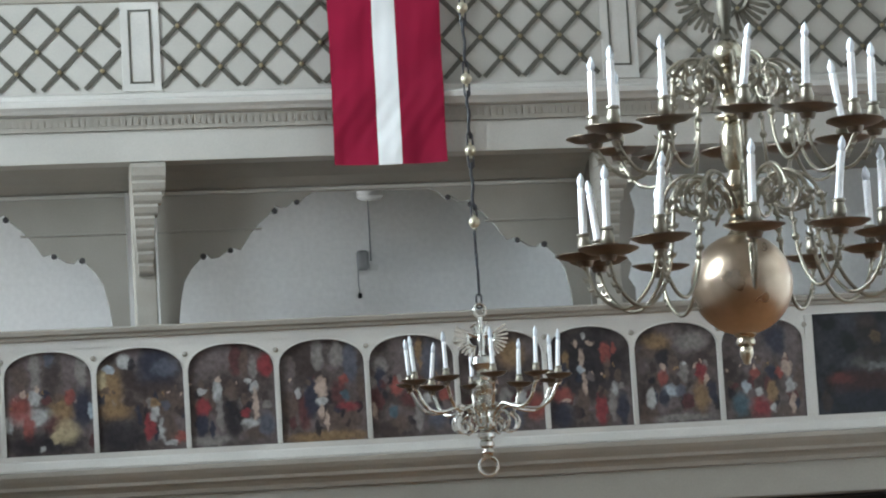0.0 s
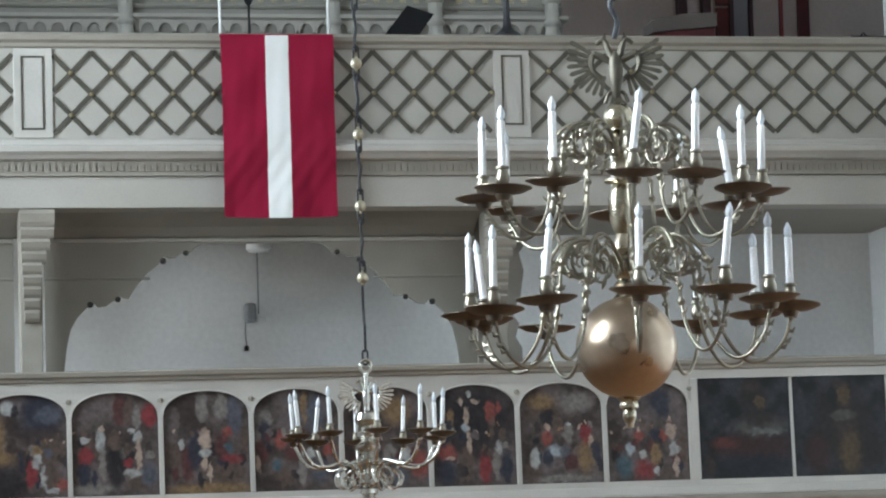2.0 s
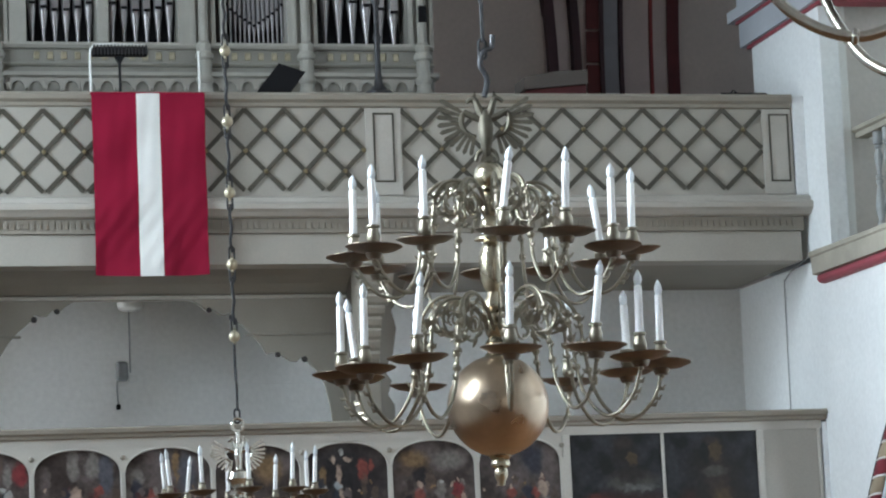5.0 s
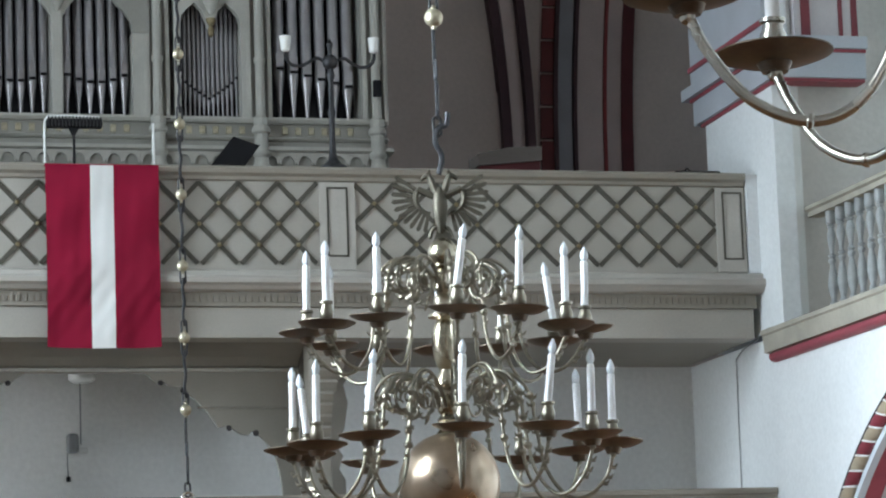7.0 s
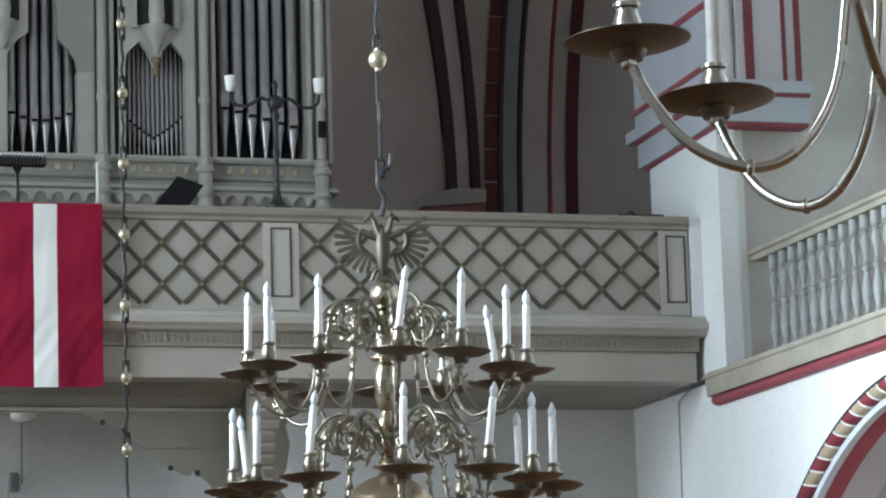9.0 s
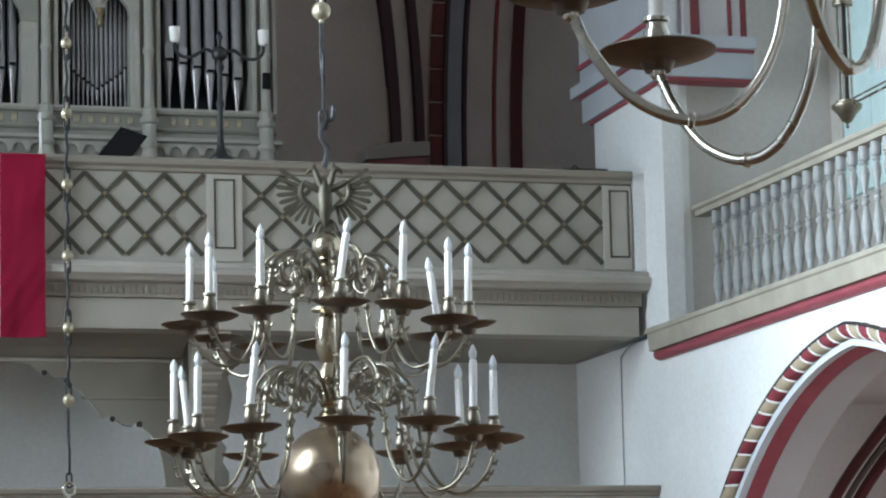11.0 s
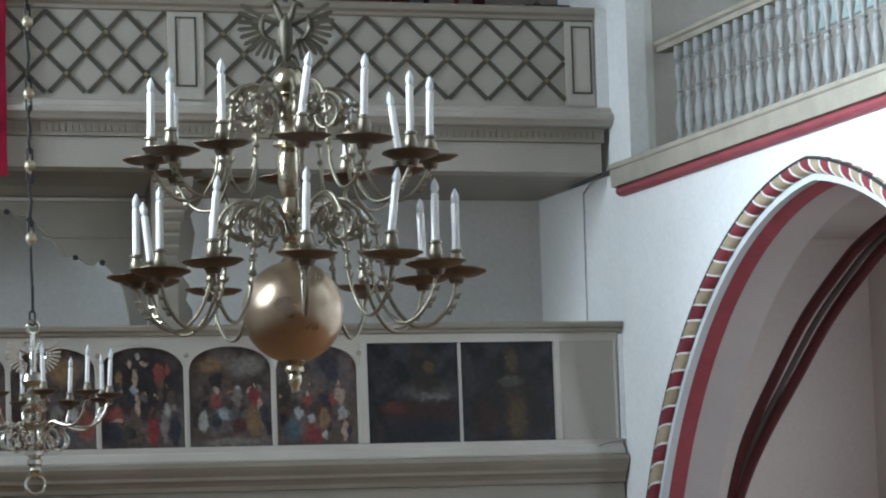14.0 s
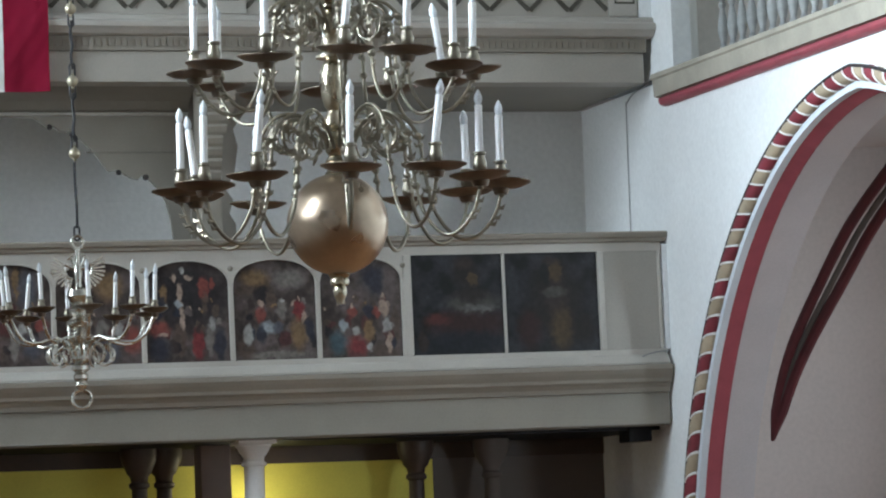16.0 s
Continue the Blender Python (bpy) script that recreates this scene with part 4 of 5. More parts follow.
arched(4, (-0.06, 0.69, 0.119, 0.168, "taupe"), (-0.28, 0.67, 0.069, 0.071, "stone"), (0.08, 0.75, 0.026, 0.138, "ochre"), (0.18, 0.69, 0.079, 0.178, "slate"), (-0.28, 0.54, 0.059, 0.099, "navy"), (-0.14, 0.47, 0.059, 0.079, "brick"), (-0.34, 0.36, 0.049, 0.119, "maroon"), (-0.35, 0.26, 0.026, 0.079, "flesh"), (-0.14, 0.14, 0.099, 0.079, "russet"), (-0.18, 0.24, 0.047, 0.055, "teal"), (-0.02, 0.36, 0.089, 0.069, "maroon"), (0.05, 0.20, 0.040, 0.158, "stone"), (0.12, 0.34, 0.047, 0.055, "linen"), (0.21, 0.18, 0.083, 0.099, "slate"), (0.30, 0.38, 0.059, 0.059, "brick"), (-0.26, 0.09, 0.099, 0.069, "umber"))
arched(5, (0.11, 0.71, 0.119, 0.119, "ochre"), (-0.23, 0.67, 0.119, 0.119, "umber"), (0.23, 0.49, 0.119, 0.099, "umber"), (0.03, 0.32, 0.065, 0.089, "stone"), (0.31, 0.22, 0.075, 0.119, "brick"), (-0.27, 0.18, 0.079, 0.138, "maroon"), (0.11, 0.14, 0.075, 0.119, "slate"), (-0.11, 0.38, 0.040, 0.089, "flesh"), (0.19, 0.30, 0.036, 0.079, "linen"), (-0.15, 0.10, 0.059, 0.079, "red"))
arched(6, (0.00, 0.62, 0.395, 0.296, "black"), (-0.07, 0.21, 0.059, 0.158, "russet"), (-0.21, 0.63, 0.034, 0.089, "ochre"), (-0.21, 0.52, 0.030, 0.028, "linen"), (0.16, 0.68, 0.047, 0.099, "brick"), (0.17, 0.54, 0.030, 0.099, "russet"), (0.24, 0.72, 0.026, 0.055, "brick"), (-0.06, 0.62, 0.030, 0.103, "flesh"), (-0.11, 0.78, 0.020, 0.040, "flesh"), (0.03, 0.78, 0.043, 0.018, "flesh"), (-0.08, 0.54, 0.038, 0.040, "pearl"), (-0.04, 0.41, 0.022, 0.103, "flesh"), (-0.04, 0.84, 0.018, 0.030, "linen"), (-0.26, 0.31, 0.089, 0.067, "brick"), (-0.27, 0.14, 0.099, 0.115, "navy"), (-0.23, 0.26, 0.047, 0.018, "flesh"), (0.10, 0.17, 0.053, 0.142, "red"), (0.11, 0.31, 0.026, 0.038, "umber"), (0.24, 0.35, 0.040, 0.059, "linen"), (0.20, 0.19, 0.036, 0.138, "stone"), (0.30, 0.17, 0.055, 0.142, "navy"))
arched(7, (0.15, 0.75, 0.148, 0.083, "stone"), (-0.17, 0.75, 0.119, 0.079, "ochre"), (-0.25, 0.65, 0.099, 0.040, "russet"), (-0.12, 0.61, 0.065, 0.095, "black"), (-0.03, 0.57, 0.047, 0.119, "russet"), (0.21, 0.57, 0.119, 0.059, "umber"), (-0.01, 0.05, 0.316, 0.036, "stone"), (-0.13, 0.43, 0.049, 0.069, "brick"), (-0.13, 0.52, 0.026, 0.034, "flesh"), (-0.06, 0.30, 0.075, 0.055, "pearl"), (0.07, 0.46, 0.047, 0.079, "stone"), (0.08, 0.55, 0.022, 0.022, "linen"), (0.23, 0.45, 0.055, 0.089, "red"), (0.18, 0.53, 0.022, 0.026, "flesh"), (0.28, 0.40, 0.022, 0.059, "flesh"), (0.22, 0.24, 0.071, 0.138, "ochre"), (-0.28, 0.12, 0.079, 0.099, "russet"), (-0.25, 0.24, 0.040, 0.089, "linen"), (-0.13, 0.24, 0.051, 0.079, "navy"), (0.03, 0.30, 0.055, 0.055, "slate"), (0.09, 0.20, 0.055, 0.079, "maroon"), (0.33, 0.28, 0.040, 0.099, "navy"))
arched(8, (0.15, 0.72, 0.128, 0.128, "navy"), (0.29, 0.68, 0.079, 0.168, "taupe"), (-0.05, 0.58, 0.128, 0.109, "taupe"), (-0.31, 0.48, 0.069, 0.119, "umber"), (0.33, 0.29, 0.040, 0.168, "russet"), (0.21, 0.06, 0.128, 0.065, "russet"), (0.22, 0.46, 0.053, 0.069, "flesh"), (0.21, 0.57, 0.022, 0.030, "flesh"), (0.25, 0.31, 0.047, 0.079, "linen"), (0.26, 0.13, 0.026, 0.089, "flesh"), (0.15, 0.42, 0.030, 0.059, "brick"), (0.07, 0.44, 0.047, 0.059, "navy"), (-0.08, 0.43, 0.047, 0.059, "brick"), (-0.08, 0.49, 0.020, 0.022, "flesh"), (-0.17, 0.31, 0.042, 0.055, "pearl"), (-0.23, 0.15, 0.075, 0.099, "teal"), (0.07, 0.25, 0.051, 0.099, "ochre"), (-0.04, 0.11, 0.093, 0.089, "red"), (-0.05, 0.25, 0.032, 0.047, "linen"), (0.08, 0.10, 0.028, 0.038, "linen"))
painting(8.46, 9.36, 3.385, 4.335, 0, 31, "dark", ((0.11, 0.29, 0.393, 0.131, "maroon"), (0.07, 0.12, 0.393, 0.105, "navy"), (0.09, 0.76, 0.127, 0.135, "umber"), (0.16, 0.49, 0.232, 0.094, "stone"), (0.15, 0.56, 0.142, 0.075, "umber"), (0.16, 0.71, 0.049, 0.064, "ochre"), (0.07, 0.86, 0.090, 0.052, "russet"), (-0.34, 0.13, 0.049, 0.090, "russet"), (-0.19, 0.34, 0.112, 0.052, "brick"), (0.21, 0.44, 0.150, 0.030, "linen")))
painting(9.37, 10.30, 3.385, 4.335, 0, 32, "dark", ((0.04, 0.46, 0.281, 0.375, "umber"), (-0.38, 0.64, 0.056, 0.187, "slate"), (-0.05, 0.76, 0.060, 0.097, "black"), (0.05, 0.76, 0.064, 0.090, "ochre"), (0.01, 0.86, 0.075, 0.037, "russet"), (0.06, 0.49, 0.097, 0.165, "russet"), (0.09, 0.22, 0.101, 0.187, "ochre"), (0.31, 0.22, 0.112, 0.150, "umber"), (0.03, 0.57, 0.112, 0.045, "stone"), (-0.23, 0.23, 0.112, 0.169, "maroon")))
wire = empty("cable", "short loose grey cable lying on the gallery plinth", "cable", (10.80, 29.80, 3.335))
part("wire", tube(smooth_path([(-0.12, 0.0, 0.0), (-0.07, -0.012, 0.02), (0.03, -0.015, 0.045), (0.12, 0.0, 0.05), (0.17, 0.02, 0.05)], 5), 0.006, 6), GREYMETAL, wire, smooth=True)

# ---- flag ----
flag = empty("flag", "crimson and white striped cloth flag hanging over the gallery rail", "flag", (4.632, 29.835, 7.515))


def cloth(u0, u1, n):
    """One stripe of the hanging cloth, between two shares of its width."""
    bm = bmesh.new()
    rows = []
    for j in range(40):
        v = j / 39
        row = []
        for i in range(n + 1):
            u = u0 + (u1 - u0) * i / n
            x = (u - 0.5) * (1.04 - 0.012 * math.sin(3 * v))
            z = -1.662 * v - 0.012 * math.sin(math.pi * u) * v
            y = -0.03 - 0.012 * math.sin(9 * u + 2.5 * v) * v - 0.007 * math.sin(17 * u - 3 * v) * (0.25 + 0.75 * v) + 0.10 * v * 0.3
            y -= 0.02 * math.exp(-((v - 0.62) / 0.12) ** 2)
            y += 0.008 * math.sin(14 * v + 9 * u)
            y -= 0.003 * math.sin(20 * (u + 0.7 * v)) * (1 - v) ** 1.5 * min(1, 6 * v) + 0.006 * math.sin(13 * u - 5 * v) * v * (1 - 0.4 * v)
            y -= 0.006 * math.sin(46 * v + 40 * u) * math.exp(-((v - 0.75) / 0.2) ** 2) + 0.0015 * math.sin(47 * u + 7 * v)
            row.append(bm.verts.new((x, y, z)))
        rows.append(row)
    back = [[bm.verts.new(v.co + Vector((0, 0.003, 0))) for v in row] for row in rows]
    for a, b in zip(rows, rows[1:]):
        for i in range(n):
            bm.faces.new((a[i], a[i + 1], b[i + 1], b[i]))
    for a, b in zip(back, back[1:]):
        for i in range(n):
            bm.faces.new((a[i + 1], a[i], b[i], b[i + 1]))
    return bm


part("red_stripe", cloth(0.0, 0.392, 16), FLAG_RED, flag, "crimson cloth stripe", True)
part("white_stripe", cloth(0.392, 0.598, 10), FLAG_WHITE, flag, "white cloth stripe", True)
part("red_stripe", cloth(0.598, 1.0, 16), FLAG_RED, flag, "crimson cloth stripe", True)
part("fold", along_x([(-0.034, -0.005), (-0.03, 0.012), (0.07, 0.012), (0.07, 0.004), (-0.02, 0.003)], -0.52, 0.52), FLAG_RED, flag)

# ---- organ ----
YO = 32.5
organ = empty("organ", "grey-green gothic organ case with silvery tin pipes", "organ", (0, 0, 0))
part("case", box(1.2, 8.0, YO + 0.35, YO + 1.9, 6.3, 11.6), ORGAN, organ)
part("plinth", box(1.2, 7.98, YO + 0.02, YO + 0.349, 6.3, 8.20, 0.01), ORGAN, organ)
part("base_moulding", along_x([(YO - 0.02, 8.205), (YO - 0.06, 8.22), (YO - 0.06, 8.255), (YO + 0.35, 8.255), (YO + 0.35, 8.205)], 1.2, 8.02), ORGAN_LIGHT, organ)
part("frieze", box(1.2, 7.98, YO + 0.05, YO + 0.349, 8.258, 8.50), ORGAN, organ)
part("frieze_moulding", along_x([(YO + 0.05, 8.325), (YO - 0.0, 8.335), (YO - 0.02, 8.355), (YO + 0.05, 8.365)], 1.2, 7.98), ORGAN_LIGHT, organ)
part("frieze_moulding", along_x([(YO + 0.05, 8.50), (YO - 0.01, 8.505), (YO - 0.03, 8.535), (YO - 0.03, 8.56), (YO + 0.35, 8.56), (YO + 0.35, 8.50)], 1.2, 7.98), ORGAN_LIGHT, organ)
# hanging row of little arches under the base moulding
x = 1.3
ring = [(0.066 * math.cos(math.pi * k / 8), 0.085 * math.sin(math.pi * k / 8)) for k in range(9)]
out = [(0.0875, 0.02), (0.0875, 0.115), (-0.0875, 0.115), (-0.0875, 0.02), (-0.078, -0.012)] + [(u, v) for u, v in ring[::-1]] + [(0.078, -0.012)]
ARCADE = finish(front(out, 0, 0.03), "little_arch", CREAM_TRIM)
while x < 7.9:
    part("little_arch", ARCADE, None, organ).location = (x, YO - 0.012, 8.088)
    x += 0.176
SQ = finish(box(-0.03, 0.03, -0.012, 0, -0.04, 0.04, 0.01), "gilt_square", PALEGOLD)
for a, b in ((3.9, 5.38), (5.88, 6.48), (6.86, 7.68), (1.9, 3.4)):
    x = a + 0.06
    while x < b:
        part("gilt_square", SQ, None, organ).location = (x, YO + 0.049, 8.435)
        x += 0.135
COLON = finish(lathe([(0.10, 0), (0.10, 0.05), (0.075, 0.08), (0.07, 0.14), (0.09, 0.165), (0.09, 0.20), (0.072, 0.22), (0.072, 0.38), (0.095, 0.40), (0.095, 0.44), (0.07, 0.47), (0.078, 0.50), (0.078, 0.54), (0.05, 0.57), (0.047, 1.10), (0.062, 1.12), (0.062, 1.16), (0.047, 1.18), (0.045, 3.4)], 8), "colonnette", ORGAN_LIGHT, True)
for x in (3.55, 5.62, 6.66, 7.86):
    part("colonnette", COLON, None, organ).location = (x, YO - 0.03, 8.0)
    for sx in (-0.105, 0.105):
        part("pier_fillet", box(x + sx - 0.022, x + sx + 0.022, YO - 0.005, YO + 0.038, 8.56, 11.6, 0.006), ORGAN_LIGHT, organ)
    part("pier_board", box(x - 0.14, x + 0.14, YO + 0.04, YO + 0.349, 8.56, 11.6, 0.01), ORGAN, organ)


def pipe_mesh(r, foot, top):
    """A flue pipe: cone foot, mouth with a flattened lip, round body."""
    bm = lathe([(0.012, 0), (r * 0.55, foot * 0.5), (r, foot - 0.01), (r * 1.04, foot), (r, foot + 0.012), (r, top)], 14)
    box(-r * 0.62, r * 0.62, -r * 1.03, -r * 0.8, foot + 0.02, foot + 0.05, bm=bm)
    # flat upper lip plate with its ears
    out = [(-r * 0.72, foot + 0.055), (r * 0.72, foot + 0.055), (r * 0.72, foot + 0.05 + r * 2.6), (-r * 0.72, foot + 0.05 + r * 2.6)]
    front(out, -r * 1.1, -r * 0.7, bm)
    return bm


def pipe_flat(x0, x1, count, feet, top):
    w = (x1 - x0) / count
    # flat black sheet stands in for the deep shade behind the pipes
    part("pipe_shade_sheet", box(x0 - 0.02, x1 + 0.02, YO + 0.30, YO + 0.345, 8.56, 11.5), BLACK, organ)
    for k in range(count):
        f = feet(k)
        p = part("pipe", pipe_mesh(w * 0.405, f, top), PIPE, organ, smooth=True)
        p.location = (x0 + (k + 0.5) * w, YO + 0.17, 8.56)
        # black slip stands for the shade inside the mouth slot
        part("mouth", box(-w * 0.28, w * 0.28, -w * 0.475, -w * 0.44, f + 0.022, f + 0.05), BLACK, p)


# double bay at the middle
for a, b in ((3.88, 4.56), (4.68, 5.37)):
    pipe_flat(a, b, 6, lambda k: 0.42 - 0.10 * math.sin(math.pi * (k + 0.5) / 6), 2.6)
part("mullion", box(4.56, 4.68, YO - 0.02, YO + 0.3, 8.56, 9.75, 0.02), ORGAN_LIGHT, organ)
for s in (-1, 1):
    # shoulders of the tracery: stepped curve rising away from the mullion
    pts = [(0.06, 9.55), (0.10, 9.63), (0.17, 9.72), (0.27, 9.79), (0.27, 10.25), (0.20, 10.35), (0.20, 11.5), (-0.0, 11.5), (-0.0, 9.55)]
    part("tracery", front([(4.62 + s * u, z) for u, z in pts], YO - 0.01, YO + 0.06), ORGAN_LIGHT, organ)
    pts = [(0.76, 9.40), (0.74, 9.52), (0.68, 9.62), (0.60, 9.69), (0.56, 9.75), (0.56, 10.05), (0.50, 10.3), (0.50, 11.5), (0.93, 11.5), (0.93, 9.40)]
    part("tracery", front([(4.62 + s * u, z) for u, z in pts], YO - 0.01, YO + 0.06), ORGAN, organ)
    part("side_board", box(*sorted((4.62 + s * 0.76, 4.62 + s * 0.93)), YO + 0.0, YO + 0.3, 8.56, 9.41), ORGAN_LIGHT, organ)
# narrow bay
pipe_flat(5.86, 6.48, 13, lambda k: 0.40 - 0.22 * (1 - abs(k - 6) / 6) ** 0.8, 1.35)
for s in (-1, 1):
    pts = [(0.31, 9.48), (0.29, 9.60), (0.22, 9.68), (0.16, 9.73), (0.09, 9.66), (0.04, 9.55), (0.0, 9.44), (0.0, 11.5), (0.37, 11.5), (0.37, 9.48)]
    part("tracery", front([(6.17 + s * u, z) for u, z in pts], YO - 0.01, YO + 0.09), ORGAN_LIGHT, organ)
    part("side_board", box(*sorted((6.17 + s * 0.31, 6.17 + s * 0.37)), YO, YO + 0.3, 8.56, 9.49), ORGAN_LIGHT, organ)
    part("niche_shaft", box(*sorted((6.17 + s * 0.19, 6.17 + s * 0.24)), YO - 0.06, YO, 9.86, 11.5), ORGAN_LIGHT, organ)
part("pendant", lathe([(0.0, 0), (0.03, 0.03), (0.035, 0.08), (0.02, 0.12), (0.05, 0.17), (0.05, 0.2)], 10), GOLD, organ, smooth=True).location = (6.17, YO - 0.04, 9.36)
for x in (6.17, 4.62):
    part("bracket", finish(lathe([(0.02, 0.0), (0.05, 0.06), (0.09, 0.16), (0.14, 0.24), (0.15, 0.28)], 10), "bracket", ORGAN_LIGHT, True), None, organ).location = (x, YO - 0.06, 9.60)
    part("niche_back", box(x - 0.18, x + 0.18, YO - 0.02, YO - 0.012, 9.9, 11.3), CHARCOAL, organ)
    st = tagged(part("statuette", lathe([(0.07, 0), (0.085, 0.1), (0.07, 0.3), (0.085, 0.42), (0.06, 0.5), (0.03, 0.54), (0.045, 0.6), (0.03, 0.66), (0, 0.68)], 12), CREAM_TRIM, None, smooth=True), "small pale carved statuette on the organ case", "statuette", "organ statuettes")
    st.location = (x, YO - 0.11, 9.885)
part("gauge_box", box(7.82, 7.90, YO - 0.10, YO - 0.03, 8.78, 8.95, 0.008), BLACK, organ)
# tall bay at the side
pipe_flat(6.83, 7.68, 6, lambda k: 0.50 - 0.035 * k, 2.7)
pipe_flat(1.9, 3.4, 10, lambda k: 0.45, 2.6)

# ---- painted arch jamb on the end wall ----
jamb = empty("west_arch_jamb", "painted arch jamb in charcoal, red and grey behind the organ gallery", "arch", kind="structure")


def jamb_strip(name, x0, w, bend, material, depth, z0=6.3):
    """One painted rib, straight low down and bowed as it rises."""
    pts = []
    for k in range(19):
        z = z0 + (TOP - z0) * k / 18
        pts.append((x0 + bend * max(0.0, z - 8.57) ** 2, z))
    bow = [(x - w / 2, z) for x, z in pts] + [(x + w / 2, z) for x, z in pts[::-1]]
    part(name, front(bow, WEST - depth, WEST - 0.002), material, jamb)


for nm, x0, w, bend, m, d in (("web", 10.05, 0.40, -0.024, PINKGREY, 0.05), ("rib", 9.91, 0.105, -0.034, DARKPLUM, 0.16), ("rib", 10.03, 0.11, -0.030, PINKGREY, 0.12), ("rib", 10.18, 0.09, -0.024, DARKPLUM, 0.18),
                              ("rib", 10.47, 0.045, 0.024, DARKPLUM, 0.12), ("rib", 10.58, 0.17, 0.024, PLUMGREY, 0.08), ("rib", 10.70, 0.04, 0.026, DARKPLUM, 0.10), ("rib", 10.88, 0.30, 0.025, PINKGREY, 0.04),
                              ("rib", 11.06, 0.035, 0.025, BRICKRED, 0.05), ("rib", 11.17, 0.18, 0.026, PINKGREY, 0.03), ("rib", 11.31, 0.135, 0.027, MAROON, 0.06)):
    jamb_strip(nm, x0, w, bend, m, d)
jamb_strip("mortar", 10.372, 0.15, 0.024, PINKGREY, 0.055)
z = 6.635
while z < 12.8:
    lo, hi = (10.372 + 0.024 * max(0.0, q - 8.57) ** 2 for q in (z, z + 0.347))
    part("brick", front([(lo - 0.07, z), (lo + 0.07, z), (hi + 0.07, z + 0.347), (hi - 0.07, z + 0.347)], WEST - 0.10, WEST - 0.003), JAMBRED, jamb)
    z += 0.377

# ---- things on the organ gallery ----
ry = 30.08
lamp = empty("candelabrum", "dark iron lamp stand with two white glass shades", "lamp", (6.845, ry, 7.556))
part("foot", lathe([(0.13, 0), (0.13, 0.03), (0.08, 0.06), (0.045, 0.10), (0.035, 0.16)], 14), IRON, lamp, smooth=True)
part("stem", lathe([(0.035, 0.15), (0.028, 0.3), (0.028, 0.5), (0.042, 0.55), (0.026, 0.6), (0.026, 0.85), (0.045, 0.9), (0.03, 0.95), (0.026, 1.0), (0.02, 1.15), (0.035, 1.2), (0.0, 1.26)], 10), IRON, lamp, smooth=True)
part("hub", ball(0.075, (0, 0, 1.03), 14), IRON, lamp, smooth=True)
for s in (-1, 1):
    arm = part("arm", tube(smooth_path([(s * 0.04, 0, 1.03), (s * 0.13, 0, 1.07), (s * 0.2, 0, 1.03), (s * 0.28, 0, 0.99), (s * 0.37, 0, 1.0), (s * 0.42, 0, 1.06), (s * 0.425, 0, 1.13)], 5), 0.017, 8), IRON, lamp, smooth=True)
    part("shade", lathe([(0.02, 1.12), (0.045, 1.14), (0.05, 1.2), (0.058, 1.27), (0.052, 1.27), (0.045, 1.2), (0.015, 1.14)], 14), GLASSLAMP, arm, "white glass shade", True).location = (s * 0.425, 0, 0)
stand = empty("music_stand", "tilted black music stand behind the gallery rail", "music stand", (5.92, ry + 0.05, 7.556))
part("desk", front([(-0.24, 0.02), (0.10, 0.04), (0.24, 0.23), (-0.01, 0.31)], -0.02, 0.0), BLACK, stand)
part("lip", box(-0.25, 0.1, -0.06, -0.02, 0.0, 0.022, 0.005), BLACK, stand)
part("stem", tube([(0.02, 0.02, 0.12), (0.02, 0.05, -1.25)], 0.012, 8), BLACK, stand)
rack = empty("desk_lamp", "black ribbed desk lamp on a thin stem", "lamp", (4.42, ry, 7.556))
part("stem", tube([(0, 0, 0), (0, 0, 0.34)], 0.012, 8), BLACK, rack)
part("bracket", front([(-0.05, 0.36), (0.05, 0.36), (0.012, 0.29), (-0.012, 0.29)], -0.02, 0.02), BLACK, rack)
part("hood", box(-0.25, 0.26, -0.05, 0.06, 0.36, 0.44, 0.015), BLACK, rack)
for k in range(16):
    part("rib", box(-0.245 + 0.032 * k, -0.231 + 0.032 * k, -0.06, -0.045, 0.365, 0.455), IRON, rack)
hoop = empty("banner_stand", "thin white tubular banner stand on the gallery rail", "stand", (4.66, ry + 0.03, 7.556))
part("hoop", tube(smooth_path([(-0.505, 0, 0), (-0.505, 0, 0.38), (-0.48, 0, 0.45), (-0.42, 0, 0.475), (0.0, 0, 0.47)], 5), 0.012, 8), WHITE, hoop)
part("upright", tube([(0.5, 0, 0), (0.5, 0, 0.42)], 0.012, 8), WHITE, hoop)
desk = empty("bench", "dark maroon bench with a grey sloping top behind the rail", "bench", (8.76, 30.9, 6.35))
part("body", front([(-0.3, -0.1), (0.3, -0.1), (0.3, 1.46), (-0.3, 1.40)], -0.14, 0.2), MAROON, desk)
part("top", front([(-0.33, 1.403), (0.31, 1.463), (0.31, 1.60), (-0.02, 1.585), (-0.33, 1.52)], -0.17, 0.2), BROWNGREY, desk, "dark grey sloping top")
part("panel", box(-0.24, 0.24, -0.155, -0.143, 0.9, 1.34, 0.004), DARKPLUM, desk, "dark plum front panel")
tray = empty("folded_stand", "dark folded stand lying on the gallery rail", "stand", (10.45, ry, 7.556))
part("bar", tube([(-0.25, 0, 0.022), (0.2, 0, 0.022)], 0.022, 8), BLACK, tray)
part("bar", tube([(-0.22, 0.045, 0.016), (0.14, 0.04, 0.03)], 0.014, 8), BLACK, tray)
part("bar", tube([(-0.2, 0.02, 0.012), (-0.12, 0.02, 0.07), (-0.05, 0.02, 0.012)], 0.008, 6), BLACK, tray)

